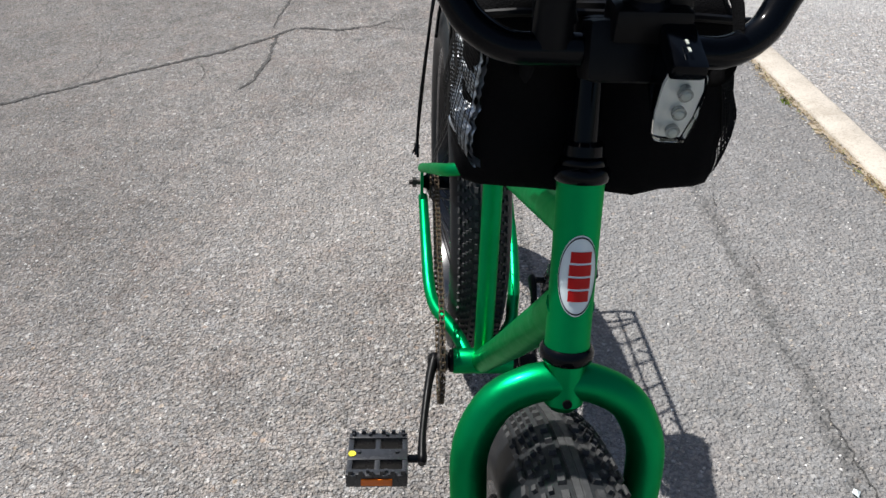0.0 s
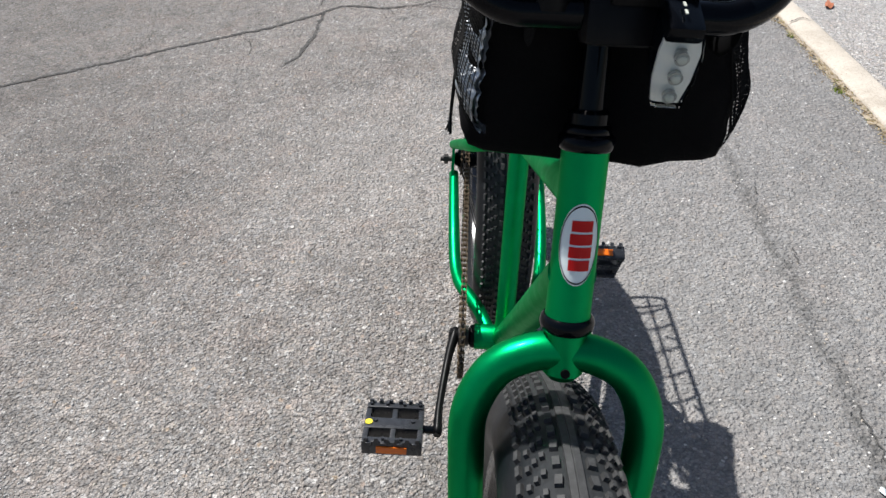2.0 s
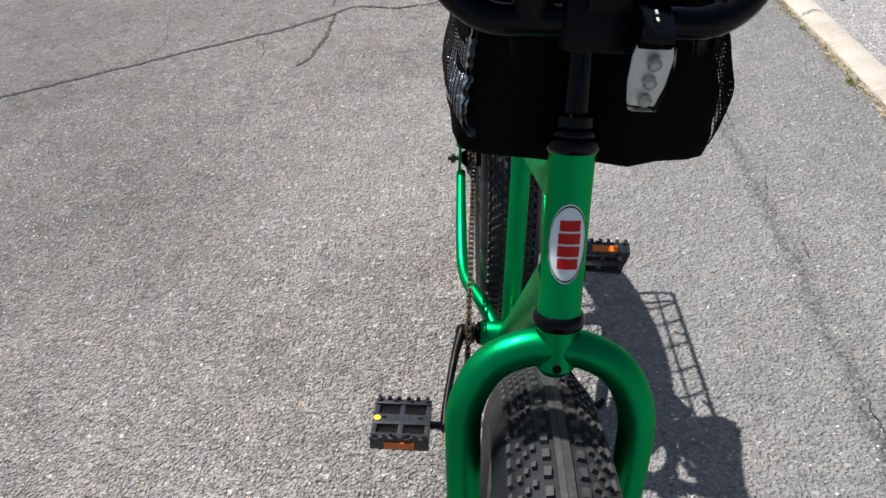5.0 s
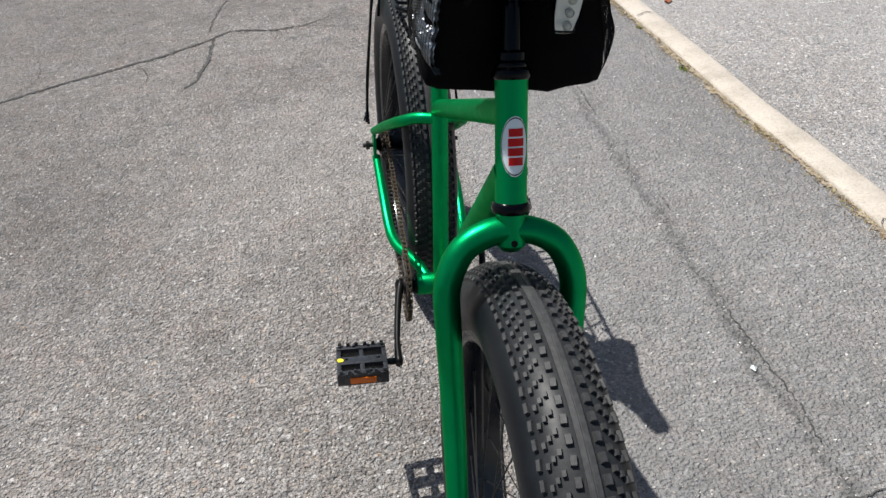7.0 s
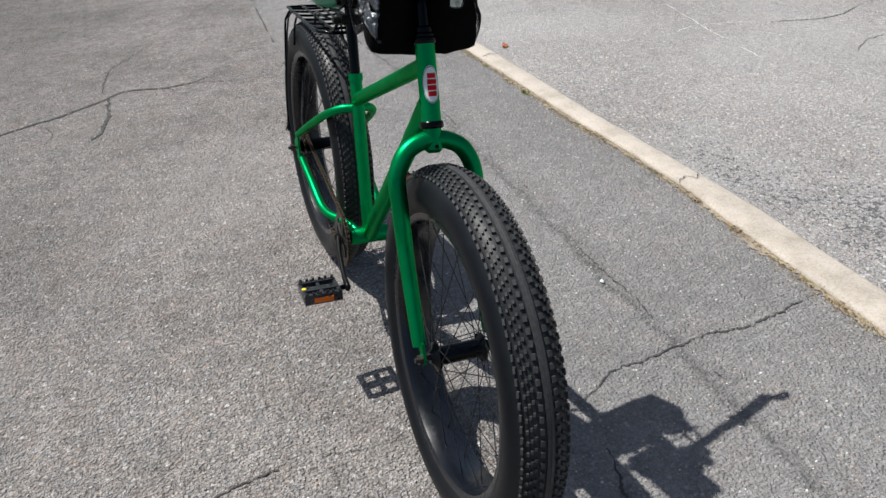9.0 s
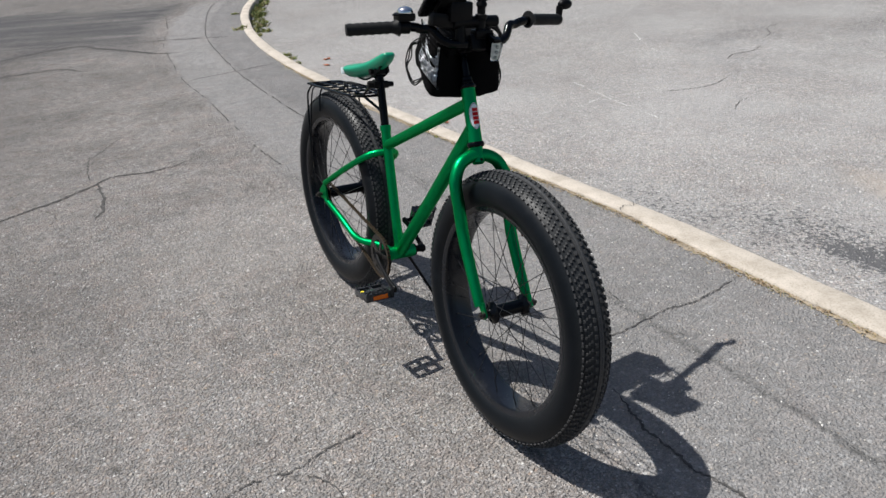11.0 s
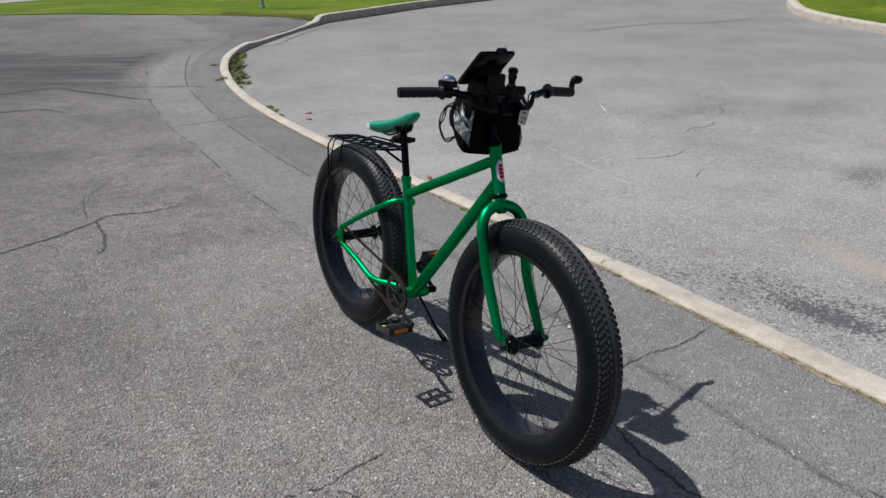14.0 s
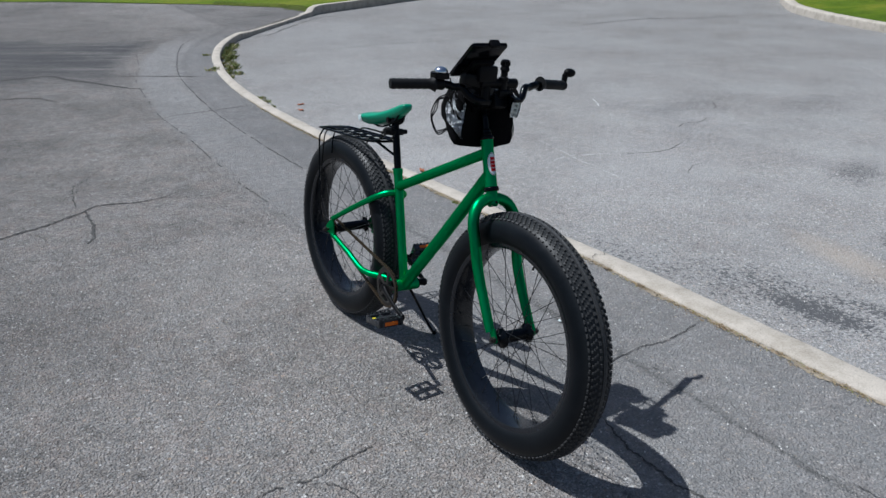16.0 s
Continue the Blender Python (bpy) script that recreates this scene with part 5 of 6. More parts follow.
foot = [(edge_x(y) - 0.005, y) for y in (-1.5 + 0.25 * k for k in range(32))]
crack([(-2.6, 2.15), (-1.9, 2.5), (-1.39, 2.77), (-1.22, 2.85), (-1.05, 2.93), (-0.89, 3.05), (-0.757, 3.15), (-0.573, 3.10), (-0.40, 3.12), (-0.25, 3.22)], 0.024, UP, 1, 0.15)
crack([(-0.845, 3.09), (-0.85, 2.95), (-0.845, 2.78), (-0.876, 2.58), (-0.93, 2.47)], 0.021, UP, 2, 0.1)
crack([(-0.89, 3.12), (-0.86, 3.58), (-0.79, 3.72), (-0.68, 3.92), (-0.57, 4.08)], 0.009, UP, 3, 0.30)
crack([(-1.5, -0.25), (-1.05, 0.02), (-0.79, 0.14), (-0.71, 0.156), (-0.63, 0.136), (-0.56, 0.149), (-0.45, 0.18), (-0.35, 0.177), (-0.25, 0.171), (-0.17, 0.142)], 0.006, UP, 4, 0.48)
crack([(0.33, 0.09), (0.39, 0.12), (0.46, 0.16), (0.58, 0.16), (0.69, 0.18), (0.77, 0.19), (0.89, 0.17), (1.05, 0.19), (1.18, 0.21)], 0.0075, UP, 5, 0.2)
crack([(0.31, -0.06), (0.30, -0.12), (0.27, -0.235), (0.27, -0.33), (0.26, -0.43), (0.28, -0.51), (0.32, -0.8)], 0.013, UP, 6, 0.10)
crack([(0.69, 2.6), (0.69, 2.08), (0.68, 1.68), (0.715, 1.29), (0.68, 0.93), (0.68, 0.65), (0.69, 0.43), (0.68, 0.28), (0.70, 0.07), (0.71, -0.3), (0.70, -1.2)], 0.005, UP, 7, 0.52)
crack([(0.15, 1.9), (0.14, 2.28), (0.14, 2.67), (0.12, 3.17), (0.13, 3.87), (0.15, 4.81), (0.13, 5.55), (0.17, 6.26), (0.29, 7.58), (0.50, 8.48), (0.69, 9.63), (0.95, 10.0)], 0.013, UP, 8, 0.45)
crack([(0.69, 2.6), (0.62, 3.4), (0.61, 4.38), (0.62, 5.4), (0.66, 6.12), (0.75, 7.3), (0.88, 8.1), (1.2, 9.37), (1.5, 10.2), (2.0, 11.0)], 0.017, UP, 9, 0.34)
# far cracks drawn broad: the dark width takes in the shading beside them
crack([(-3.5, 7.2), (-0.89, 8.37), (-0.34, 7.97), (0.13, 7.2), (0.42, 7.01)], 0.085, UP, 10, 0.05)
crack([(-4.0, 5.8), (-2.2, 7.0), (-0.96, 7.2), (-0.59, 6.77)], 0.055, UP, 11, 0.05)
crack([(-0.15, 8.07), (0.20, 7.93), (0.436, 7.83), (0.78, 7.62), (1.06, 7.45)], 0.035, UP, 29, 0.2)
crack([(0.15, 5.55), (0.27, 5.61), (0.60, 5.65), (1.00, 5.70)], 0.032, UP, 12, 0.08)
crack([(-1.70, 2.62), (-1.62, 2.80), (-1.66, 2.98)], 0.006, UP, 21, 0.2)
crack([(-0.45, 3.12), (-0.10, 3.02), (0.10, 3.10)], 0.006, UP, 22, 0.3)
crack([(-1.23, 2.88), (-1.10, 2.70), (-1.12, 2.52)], 0.005, UP, 23, 0.3)
crack([(-0.63, 0.14), (-0.55, 0.02), (-0.58, -0.12)], 0.005, UP, 24, 0.3)
LOW = -0.0715
crack([(2.69, 10.86), (3.09, 10.92), (3.56, 11.49), (4.25, 12.24), (4.84, 12.77), (5.4, 12.9)], 0.05, LOW, 13, 0.2)
crack([(8.8, 9.4), (10.03, 9.52), (10.7, 9.51), (11.35, 9.30), (11.94, 9.02), (12.68, 9.0), (13.58, 8.92)], 0.055, LOW, 14, 0.3)
crack([(2.85, 9.02), (3.82, 9.07), (4.24, 9.11), (5.46, 8.96), (6.9, 8.97)], 0.022, LOW, 15, 0.45)
crack([(3.12, 2.662), (3.414, 2.553), (3.617, 2.545), (3.882, 2.645)], 0.012, LOW, 16, 0.15)
crack([(3.167, 1.959), (3.345, 2.078), (3.523, 2.11)], 0.009, LOW, 25, 0.2)
crack([(4.341, 3.068), (4.50, 3.15), (4.72, 3.13), (4.95, 3.22)], 0.016, LOW, 26, 0.2)
crack([(5.25, 3.42), (5.45, 3.52), (5.62, 3.70), (5.85, 3.74)], 0.016, LOW, 27, 0.25)
pale = "faint pale scraped line on the asphalt"
crack([(2.05, 2.79), (2.228, 2.765), (2.426, 2.724), (2.718, 2.815), (3.1, 2.68)], 0.007, LOW, 17, 0.42, M_SCRAPE, "scrape", pale)
crack([(2.95, 3.7), (2.849, 3.3), (2.755, 2.857), (2.701, 2.56), (2.653, 2.231), (2.567, 1.892)], 0.007, LOW, 18, 0.42, M_SCRAPE, "scrape", pale)
crack([(4.552, 4.482), (4.255, 3.993), (4.13, 3.701)], 0.012, LOW, 28, 0.45, M_SCRAPE, "scrape", pale)
crack([(1.222, 0.93), (1.27, 0.96), (1.30, 0.93), (1.345, 0.99)], 0.006, 0.0195, 19, 0.0, None, "kerb_crack", "thin dark crack across the kerb")
crack([(1.150, 2.66), (1.21, 2.70), (1.272, 2.66)], 0.007, 0.0195, 20, 0.0, None, "kerb_crack", "thin dark crack across the kerb")

crack(foot, 0.030, UP, 31, 0.36, M_DIRT, "dirt_strip", "tan dirt and dry straw gathered at the kerb's foot")
crack([(x - 0.012, y) for x, y in foot], 0.040, 0.0025, 33, 0.56, M_DIRT, "dirt_strip", "tan dirt and dry straw gathered at the kerb's foot")
rng = random.Random(11)
bm = bm_new()


def stone(bm, x, y, z, r):
    q = [bm.verts.new((x + r * dx * rng.uniform(0.6, 1.1), y + r * dy * rng.uniform(0.6, 1.1), z + r * dz * rng.uniform(0.5, 0.8))) for dx, dy, dz in ((1, 0, 0), (0, 1, 0), (-1, 0, 0), (0, -1, 0), (0, 0, 1), (0, 0, -0.6))]
    for a, b, c in ((0, 1, 4), (1, 2, 4), (2, 3, 4), (3, 0, 4), (1, 0, 5), (2, 1, 5), (3, 2, 5), (0, 3, 5)):
        bm.faces.new((q[a], q[b], q[c]))


for _ in range(1500):
    y = rng.uniform(-1.5, 9)
    x = edge_x(y) - abs(rng.gauss(0, 0.035))
    if y > 6.0:
        continue
    stone(bm, x, y, land(x, y) + 0.001, rng.uniform(0.0015, 0.0055))
for _ in range(420):
    x, y = rng.uniform(-2.5, 1.15), rng.uniform(-1.2, 6)
    stone(bm, x, y, land(x, y) + 0.001, rng.uniform(0.002, 0.0048))
for _ in range(500):
    x, y = rng.uniform(1.4, 5), rng.uniform(-1, 9)
    stone(bm, x, y, land(x, y) - 0.073, rng.uniform(0.003, 0.008))
tagged(part("gravel", bm, M_STONE, None, "", False), "loose grit and small stones on the asphalt", "gravel", kind="stuff")


def stone_field(name, label, mat, count, x0, x1, y0, y1, drop, small, large, keep, seed):
    """Stones that stand out of the worn surface: squat five-sided lumps, sunk to their waist."""
    g = np.random.default_rng(seed)
    x, y = g.uniform(x0, x1, count), g.uniform(y0, y1, count)
    on = g.random(count) < keep(x, y)
    x, y = x[on], y[on]
    k = len(x)
    r = small + (large - small) * g.random(k) ** 2.5
    z = np.array([land(a, b) for a, b in zip(x, y)]) + drop
    turn = g.uniform(0, 2 * math.pi, k)
    ang = turn[:, None] + np.arange(5)[None, :] * 2 * math.pi / 5
    long = g.uniform(0.6, 1.0, k)[:, None]
    v = np.zeros((k, 10, 3))
    for ring, (wide, up) in enumerate(((1.0, -0.15), (0.62, 0.42))):
        rad = r[:, None] * wide * g.uniform(0.75, 1.15, (k, 5))
        px, py = rad * np.cos(ang - turn[:, None]), rad * long * np.sin(ang - turn[:, None])
        c, s = np.cos(turn)[:, None], np.sin(turn)[:, None]
        v[:, ring * 5:ring * 5 + 5, 0] = x[:, None] + px * c - py * s
        v[:, ring * 5:ring * 5 + 5, 1] = y[:, None] + px * s + py * c
        v[:, ring * 5:ring * 5 + 5, 2] = z[:, None] + r[:, None] * up * g.uniform(0.6, 1.2, (k, 5) if ring else (k, 1))
    faces = []
    for i in range(k):
        b = i * 10
        faces += [(b + j, b + (j + 1) % 5, b + 5 + (j + 1) % 5, b + 5 + j) for j in range(5)]
        faces.append((b + 5, b + 6, b + 7, b + 8, b + 9))
    me = bpy.data.meshes.new(name)
    me.from_pydata(v.reshape(-1, 3).tolist(), [], faces)
    me.materials.append(mat)
    return tagged(new(name, me), label, "stones", kind="stuff")


stone_field("asphalt_stones", "pale and grey stones standing out of the worn asphalt", M_GRIT, 46000, -1.9, 1.17, -0.75, 2.3, 0.0004, 0.0020, 0.0056,
            lambda x, y: np.where(x < 0.15, 1.0, 0.42) * np.clip(1.25 - 0.22 * np.maximum(y, 0), 0, 1) * (x < 1.19), 3)
stone_field("asphalt_stones", "pale and grey stones standing out of the car park's asphalt", M_GRIT, 9000, 1.38, 4.2, -0.8, 3.0, -0.0745, 0.0025, 0.0065,
            lambda x, y: np.ones_like(x), 5)
bm = bm_new()
stone(bm, 0.645, 0.52, 0.006, 0.012)
tagged(part("pebble", bm, M_WHITE, None, "", False), "small white pebble on the asphalt", "pebble")


def blade_at(bm, x, y, z, h, w, lean):
    a = rng.uniform(0, 2 * math.pi)
    t = Vector((math.cos(a), math.sin(a), 0))
    n = Vector((-t.y, t.x, 0)) * lean * h
    p = Vector((x, y, z))
    v = [bm.verts.new(p - t * w), bm.verts.new(p + t * w), bm.verts.new(p + n * 0.35 + t * w * 0.7 + Vector((0, 0, h * 0.6))), bm.verts.new(p + n + Vector((0, 0, h)))]
    bm.faces.new((v[0], v[1], v[2]))
    bm.faces.new((v[0], v[2], v[3]))


def tuft(x, y, z, r, n, h, label):
    bm = bm_new()
    for _ in range(n):
        a, d = rng.uniform(0, 6.28), r * rng.random() ** 0.7
        blade_at(bm, x + d * math.cos(a) * 0.55, y + d * math.sin(a), z, h * rng.uniform(0.4, 1.1), 0.0022 * (1 + r * 4), rng.uniform(0.2, 1.1))
    return tagged(part("weed_tuft", bm, M_BLADE, None, "", False), label, "weed", "weeds along the kerb")


for x, y, r, n in ((1.192, 0.123, 0.040, 70), (1.205, 0.60, 0.030, 45), (1.217, 0.82, 0.035, 45), (1.196, -0.128, 0.028, 35), (1.195, -0.278, 0.030, 45)):
    bm = bm_new()
    for _ in range(n):
        a, d = rng.uniform(0, 6.28), r * rng.random() ** 0.6
        blade_at(bm, x + d * math.cos(a) * 0.5, y + d * math.sin(a), land(x, y), rng.uniform(0.004, 0.013), 0.0026, rng.uniform(0.6, 2.2))
    tagged(part("dry_tuft", bm, M_TUFT, None, "", False), "withered brown grass tuft at the foot of the kerb", "weed", "withered tufts along the kerb")
for x, y, r, n, h in ((1.143, 2.09, 0.040, 60, 0.013), (1.130, 2.56, 0.025, 30, 0.010), (1.08, 3.9, 0.05, 40, 0.012)):
    tuft(x, y, land(x, y), r, n, h, "low green and dry weed tuft at the foot of the kerb")
def leaf_weed(x, y, z, r, n, h):
    """A low weed of broad leaves that spread from its middle."""
    bm = bm_new()
    for _ in range(n):
        a, d = rng.uniform(0, 6.28), r * rng.random() ** 0.6
        blade_at(bm, x + d * math.cos(a), y + d * math.sin(a), z, h * rng.uniform(0.35, 1.1), rng.uniform(0.003, 0.008), rng.uniform(0.4, 1.6))
    return tagged(part("weed_tuft", bm, M_WEED, None, "", False), "low green and yellowing weed against the kerb", "weed", "weeds along the kerb")


inner = [p for p in offset(KERB, -0.072)]
for k in range(24):
    i = min(range(len(inner)), key=lambda j: abs(inner[j][1] - (7.7 + 2.3 * (k / 23) + rng.uniform(-0.06, 0.06))))
    x, y = inner[i][0] + rng.uniform(0.02, 0.20) * (1 if k % 3 else 0.4), inner[i][1] + rng.uniform(-0.1, 0.1)
    leaf_weed(x, y, land(x, y) - 0.074, rng.uniform(0.04, 0.10), 60, rng.uniform(0.03, 0.065))
for x, y, r, h in ((1.31, 6.1, 0.07, 0.035), (1.29, 5.85, 0.05, 0.03), (1.34, 6.3, 0.06, 0.03)):
    leaf_weed(x, y, land(x, y) - 0.074, r, 60, h)
for x, y, r, h in ((1.24, 7.80, 0.10, 0.035), (1.30, 7.90, 0.06, 0.03), (1.48, 8.95, 0.05, 0.025)):
    leaf_weed(x, y, land(x, y), r, 80, h)
bm = bm_new()
for _ in range(9000):
    y = rng.uniform(-2, 5.5)
    if noise.noise(Vector((0, y * 2.2, 4))) < rng.uniform(-0.35, 0.15):
        continue
    x = edge_x(y) + 0.003 - abs(rng.gauss(0, 0.018))
    blade_at(bm, x, y, land(x, y), rng.uniform(0.003, 0.010), 0.0016, rng.uniform(1.0, 3.5))
tagged(part("dry_grass", bm, M_STRAW, None, "", False), "thin dry grass in the joint of the kerb", "grass", kind="stuff")
bm = bm_new()
for _ in range(16000):
    u = rng.random()
    i = rng.randrange(len(VERGE) - 8)
    d = rng.random() ** 1.3 * 0.7
    if u < 0.5:
        p = Vector(VERGE[i]).lerp(Vector(VERGE[i + 1]), rng.random()) + Vector((-0.35, 0.94)) * (0.10 + d)
    else:
        k = rng.randrange(4)
        p = Vector(EDGE[k]).lerp(Vector(EDGE[k + 1]), rng.random()) + Vector((0.45, 0.89)) * (d - 0.06)
    blade_at(bm, p.x, p.y, land(p.x, p.y) + 0.008, rng.uniform(0.008, 0.020), 0.004, rng.uniform(0.4, 1.4))
tagged(part("grass", bm, M_BLADE, None, "", False), "mown grass blades along the lawn's edge", "grass", kind="stuff")
for x, y, a in ((1.60, 5.80, 0.3), (1.47, 3.05, 1.2), (1.50, 5.55, 2.0)):
    bm = bm_new()
    loft(bm, [[Vector((0.045 * k * math.cos(q), 0.018 * k * math.sin(q), 0.006 * math.sin(3 * q) * k + h)) for q in (2 * math.pi * i / 12 for i in range(12))] for h, k in ((0, 0.8), (0.004, 1.0), (0.007, 0.5))])
    ob = part("dry_leaf", bm, M_DRYLEAF, None, "", True)
    ob.matrix_basis = pose(x, y, land(x, y) - 0.069, 0, 0, math.degrees(a))
    tagged(ob, "curled reddish brown dry leaf on the asphalt", "leaf", "dry leaves")


# ---- the park beyond ----
ISLAND = [(13.2, 1.0), (13.22, 5.2), (13.34, 6.0), (13.58, 6.72), (13.94, 7.5), (14.37, 8.2), (14.92, 8.9), (15.9, 9.75), (16.9, 10.5), (18.3, 11.2), (21.0, 12.15), (24.2, 13.05), (28.0, 13.5), (31.0, 14.0)]
ISLAND = [(p.x, p.y) for p in spline([(*p, 0) for p in ISLAND], 4)]
kerb("kerb_island", ISLAND, 0.24, 0.085, -0.15, "pale pinkish concrete kerb round a grass island", bevel=0.04)
region("island_lawn", [*offset(ISLAND, -0.05), (36, 6), (30, -6), (16, -6)], 0.06, M_LAWN, 2.0, "grass island shaded by a tree", "lawn")
FARK = [(28.4, 26.5), (32.0, 28.1), (43.3, 31.5), (69, 40.8), (100, 50.5)]
kerb("kerb_far", FARK, 0.18, 0.08, -0.15, "grey concrete kerb along the far car park")
PATHLINE = [(-12, 16.6), (-5, 19.5), (0.0, 21.85), (1.43, 22.57), (3.1, 23.5), (5.2, 25.0), (8.2, 26.9), (13.5, 28.9)]
PATHLINE = [(p.x, p.y) for p in spline([(*p, 0) for p in PATHLINE], 4)]
region("footpath", offset(PATHLINE, 0.42) + offset(PATHLINE, -0.42)[::-1], 0.020, M_PATH, 2.0, "narrow pale concrete footpath across the lawn", "path")
region("skate_slab", [(6.5, 35.0), (7.2, 33.6), (8.6, 33.4), (11.2, 31.2), (14.5, 30.6), (21.2, 33.8), (27.8, 35.5), (36.8, 39.6), (60, 44), (70, 70), (13, 70), (9.7, 52), (7.5, 42.7)], 0.028, M_SLAB, 3.0, "bright bare concrete slab of a skate park", "concrete slab")
region("picnic_slab", [(-8, 33.2), (0.7, 33.0), (2.0, 34.5), (2.2, 38.8), (-8, 39.5)], 0.028, M_SLAB, 3.0, "small concrete slab under a timber barrier", "concrete slab")
region("access_road", [(8.5, 25.6), (14.0, 28.0), (27.5, 26.4), (28.4, 26.6), (27.8, 29.6), (20.0, 29.9), (14.2, 29.9), (10.0, 28.0)], 0.024, M_PATH, 2.0, "grey tarmac strip between lawn and skate park", "tarmac")
for a, b in (((34.9, 25.6), (39.0, 21.6)), ((40.2, 27.5), (46.1, 24.0)), ((45.5, 29.4), (53.3, 26.1)), ((53.0, 34.5), (61.2, 28.0))):
    d = (Vector(b) - Vector(a)).normalized() * 0.13
    region("bay_line", [(a[0] - d.y, a[1] + d.x), (b[0] - d.y, b[1] + d.x), (b[0] + d.y, b[1] - d.x), (a[0] + d.y, a[1] - d.x)], -0.045, M_LINE, 2.0, "worn white parking bay line", "road marking")


def ramp(x, y, turn, name, prof, depth, mat, side_mat, label):
    """A skate ramp: a profile (along, up) with a sheet on top and closed sides."""
    ob = new(name)
    ob.matrix_basis = pose(x, y, land(x, y) + 0.03, 0, 0, turn)
    tagged(ob, label, "skate ramp", "skate ramps")
    bm = bm_new()
    loft(bm, [[Vector((a, s * depth / 2, b)) for a, b in [(prof[0][0], 0), *prof, (prof[-1][0], 0)]] for s in (-1, 1)])
    part("side_panel", bm, side_mat, ob, "", True, 30)
    bm = bm_new()
    loft(bm, [[Vector((a, s * depth / 2 * 1.01, b + dz)) for s, dz in ((-1, 0.01), (1, 0.01), (1, 0.05), (-1, 0.05))] for a, b in prof])
    part("riding_sheet", bm, mat, ob, "", True, 30)
    for k in range(4):
        bm = box(bm_new(), Vector((prof[0][0] + 0.1 + 0.28 * k, -depth / 2 - 0.02, prof[0][1] * 0.5)), (0.05, 0.03, prof[0][1] * 0.96), None, 0.005)
        part("frame_rib", bm, side_mat, ob)
    return ob


curve = [(0, 1.7), (1.4, 1.7)] + [(1.4 + 2.6 * math.sin(q), 1.7 * (1 - math.sin(q)) ** 1.6) for q in (radians(8 * k) for k in range(12))]
ramp(10.2, 38.9, -4, "quarter_pipe", curve, 3.0, M_NAVY, M_BLUE, "blue painted quarter pipe on the concrete slab")
ramp(17.6, 36.2, 8, "grind_box", [(0, 0.45), (2.6, 0.45)], 1.6, M_BLUE, M_BLUE, "low light blue grind box on the slab")
ramp(20.2, 38.6, 6, "fun_box", [(-2.4, 0.05), (0.2, 1.5), (1.4, 1.5), (5.2, 0.05)], 3.0, M_NAVY, M_NAVY, "dark blue sloping fun box on the slab")
ramp(35.5, 42.5, 4, "vert_ramp", [(0, 1.9), (4.2, 1.9), (9.4, 1.9)], 3.6, M_BLUE, M_BLUE, "long blue ramp platform on the slab")
ramp(48.0, 45.5, 4, "launch_ramp", [(0, 1.4), (1.0, 1.4), (4.0, 0.05)], 3.0, M_NAVY, M_NAVY, "dark blue launch ramp on the slab")
ramp(14.6, 41.0, 2, "white_wedge", [(-3.0, 0.04), (0.0, 0.9), (2.0, 0.9)], 3.0, M_SLAB, M_SLAB, "pale wedge ramp on the slab")


def post(x, y, h, r, label="grey steel fence post on the lawn", mat=None, name="fence_post"):
    bm = sweep(bm_new(), [(0, 0, -0.2), (0, 0, h), (0, 0, h + 0.02)], [r, r, r * 0.5], 12)
    lathe(bm, [(0.0, r * 1.7), (0.05, r * 1.5), (0.06, r)], 'z', 12)
    ob = part(name, bm, mat or M_GALV, None, "", True)
    ob.matrix_basis = pose(x, y, land(x, y) + 0.012)
    return tagged(ob, label, "post", "posts on the lawn")


for x, y, h, r in ((4.68, 16.29, 2.7, 0.042), (11.55, 27.9, 2.0, 0.05), (16.9, 31.5, 2.0, 0.05), (26.5, 34.0, 2.0, 0.05), (34.0, 37.9, 2.0, 0.06)):
    post(x, y, h, r)
# chain-link fence that runs back from the path
fence = new("chain_link_fence")
F0, F1, FH = Vector((5.5, 26.0)), Vector((3.6, 42.0)), 1.9
fence.matrix_basis = pose(F0.x, F0.y, land(F0.x, F0.y) + 0.03)
tagged(fence, "grey chain-link fence on steel posts beside the lawn", "fence")
run = (F1 - F0).length
fd = (F1 - F0).normalized()
for k in range(5):
    p = fd * run * k / 4
    g = land(*(F0 + p)) - land(*F0)
    part("post", sweep(bm_new(), [(p.x, p.y, g - 0.2), (p.x, p.y, g + FH + 0.05)], 0.04, 10), M_GALV, fence)
for h in (0.06, FH):
    part("rail", sweep(bm_new(), [(*(fd * run * k / 8), land(*(F0 + fd * run * k / 8)) - land(*F0) + h) for k in range(9)], 0.022, 8), M_GALV, fence)
bm = bm_new()
s = -FH
while s < run:
    for up in (0, 1):
        a, b = max(0, s), min(run, s + FH)
        za, zb = a - s, b - s
        if up:
            za, zb = FH - za, FH - zb
        pa, pb = fd * a, fd * b
        sweep(bm, [(pa.x, pa.y, za + land(*(F0 + pa)) - land(*F0)), (pb.x, pb.y, zb + land(*(F0 + pb)) - land(*F0))], 0.0042, 3, False)
    s += 0.062
part("wire_mesh", bm, M_WIRE, fence, "diamond wire mesh", False)
# low timber rail
rail = new("timber_barrier")
rail.matrix_basis = pose(2.2, 32.6, land(2.2, 32.6) + 0.03)
tagged(rail, "dark low timber barrier on the grass", "barrier")
for dx in (0, -2.6):
    part("post", box(bm_new(), (dx, 0, 0.5), (0.22, 0.22, 1.2), None, 0.02), M_DARKWOOD, rail)
part("rail", box(bm_new(), (-2.0, -0.14, 0.62), (5.0, 0.08, 0.24), None, 0.02), M_DARKWOOD, rail)


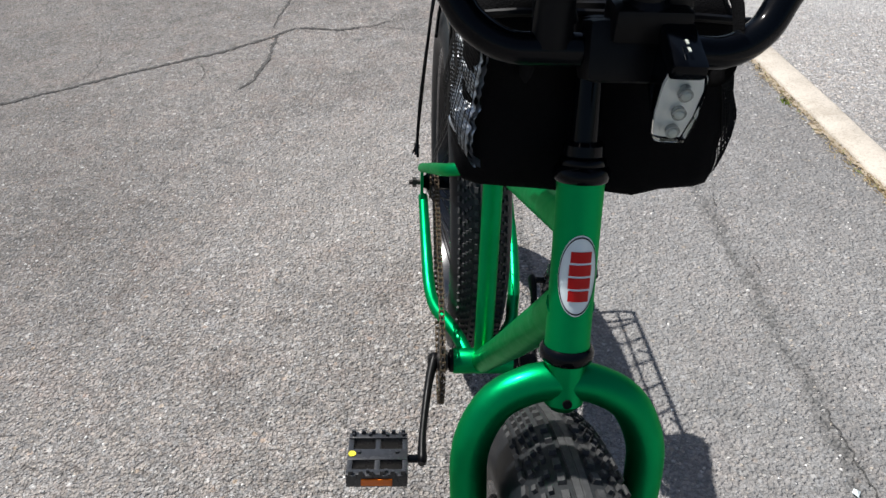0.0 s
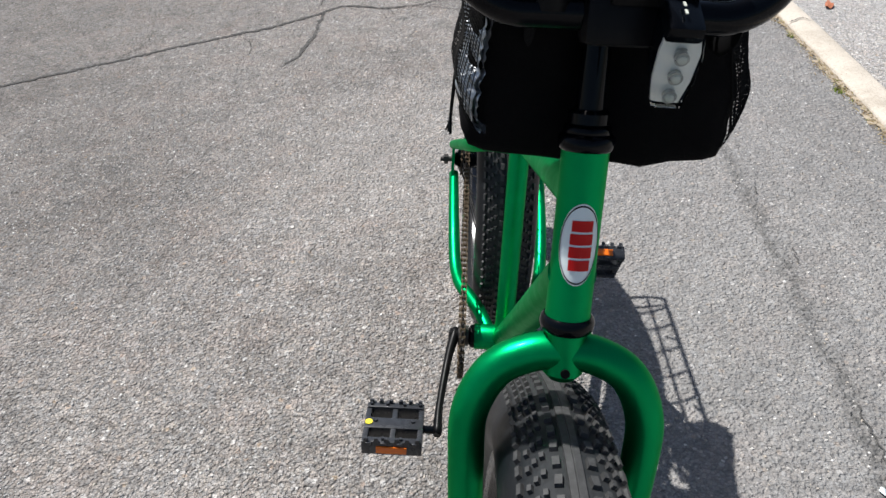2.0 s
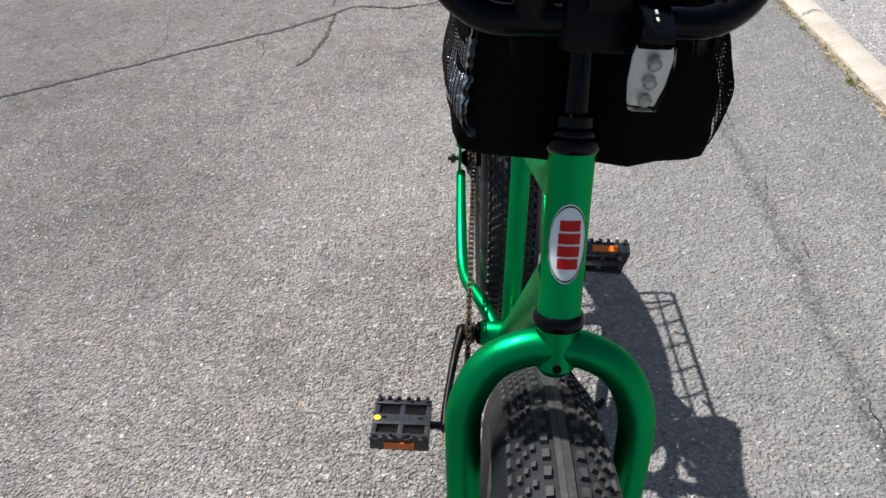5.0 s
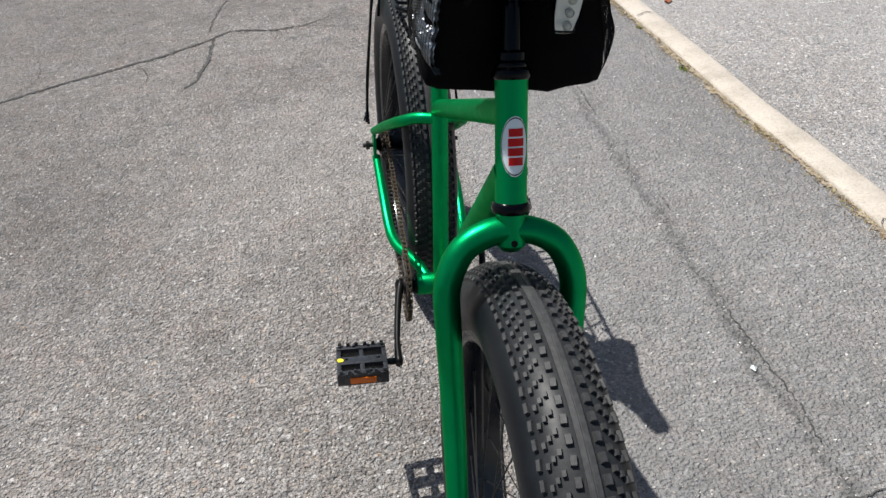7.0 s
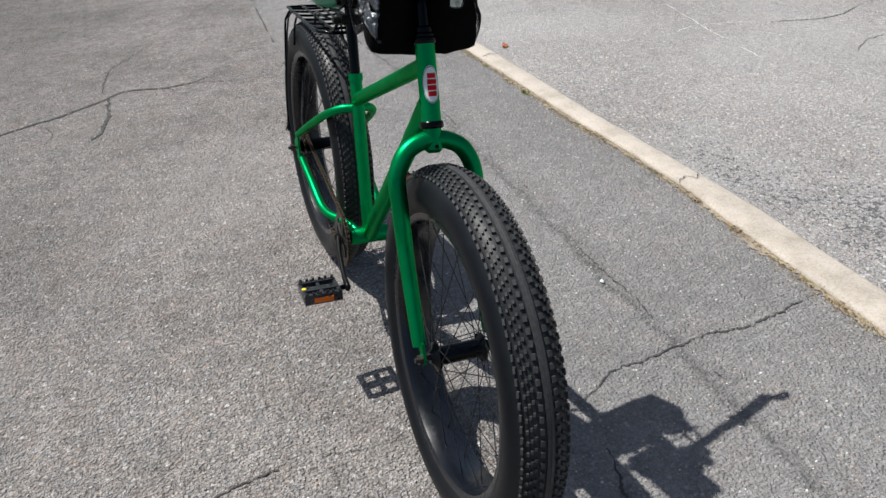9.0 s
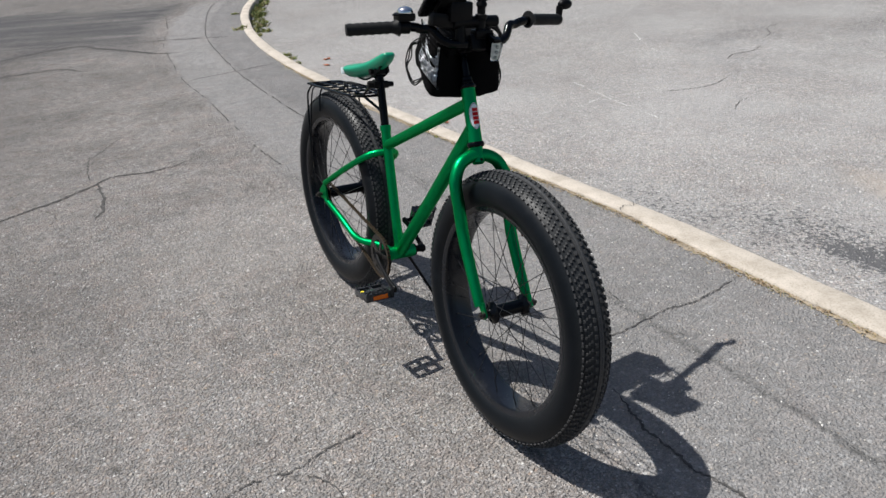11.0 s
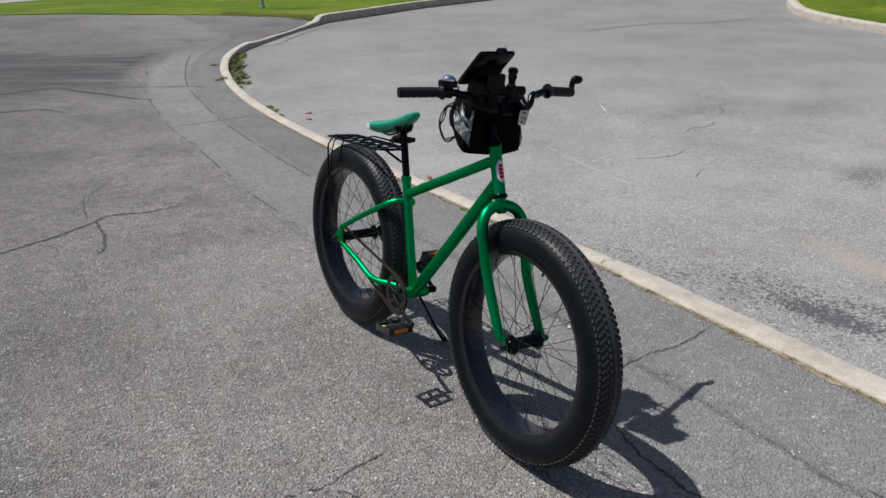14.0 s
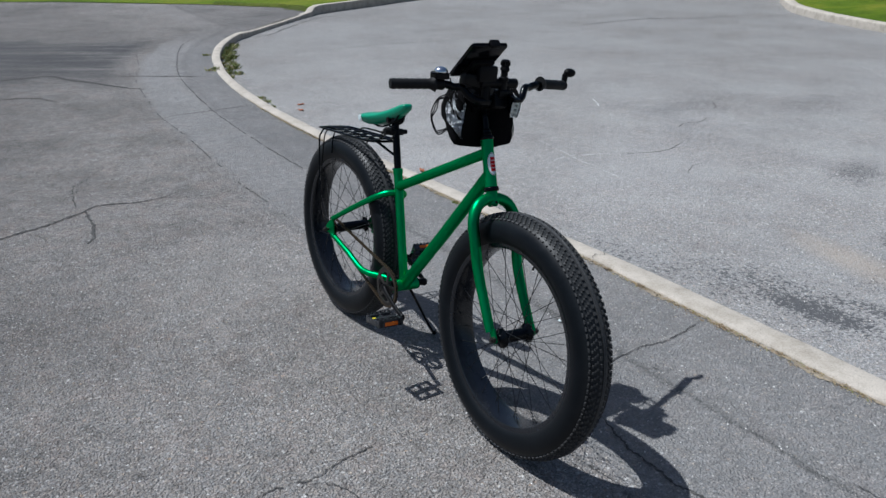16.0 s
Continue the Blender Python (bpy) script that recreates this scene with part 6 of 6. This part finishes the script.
def tree(x, y, r, h, limbs, leaves, spread, label, seed, clear=1.0):
    """A tapered trunk with limbs and a crown of many small leaves above a clear height."""
    rg = random.Random(seed)
    ob = new("tree")
    ob.matrix_basis = pose(x, y, land(x, y) + 0.02)
    tagged(ob, label, "tree")
    bm = bm_new()
    sweep(bm, spline([(0, 0, -0.2), (0, 0, 0.1), (0.02, 0.0, h * 0.4), (-0.03, 0.02, h)], 5), [r * 1.35, r * 1.15, r, r * 0.95, r * 0.85], 16)
    tips = []
    for k in range(limbs):
        a = 2 * math.pi * k / limbs + rg.uniform(-0.3, 0.3) + 2.1
        d = Vector((math.cos(a), math.sin(a), 0))
        end = d * spread * rg.uniform(0.6, 0.95) + Vector((0, 0, h + spread * rg.uniform(0.7, 1.3)))
        pts = spline([(0, 0, h - r * 0.9), d * spread * 0.17 + Vector((0, 0, h + spread * 0.16)), d * spread * 0.3 + Vector((0, 0, h + spread * 0.5)), end], 5)
        sweep(bm, pts, [r * 0.66, r * 0.5, r * 0.3, r * 0.1], 10)
        tips += pts[7:]
    part("trunk", bm, M_BARK, ob, "dark rough bark")
    bm = bm_new()
    for _ in range(leaves):
        c = rg.choice(tips) + Vector((rg.gauss(0, 1), rg.gauss(0, 1), rg.gauss(0, 0.7))) * spread * 0.22
        if c.z < h + clear:
            continue
        a, b = Vector((rg.gauss(0, 1), rg.gauss(0, 1), rg.gauss(0, 1))).normalized(), Vector((rg.gauss(0, 1), rg.gauss(0, 1), rg.gauss(0, 1)))
        b = (b - a * b.dot(a)).normalized()
        s = rg.uniform(0.07, 0.16)
        v = [bm.verts.new(c + q) for q in (a * s, b * s * 0.5, -a * s, -b * s * 0.5)]
        bm.faces.new(v)
    part("crown", bm, M_LEAF, ob, "green leaves", False)
    return ob


tree(20.98, 9.0, 0.42, 1.25, 6, 20000, 5.6, "tree with thick dark forked trunk on the grass island", 5, 1.6)
tree(8.1, 31.0, 0.13, 2.6, 4, 1500, 2.2, "young tree with slim dark trunk by the skate park", 6)
tree(20.45, 32.0, 0.16, 2.8, 4, 1500, 2.2, "young tree on a small kerbed base by the skate park", 7)
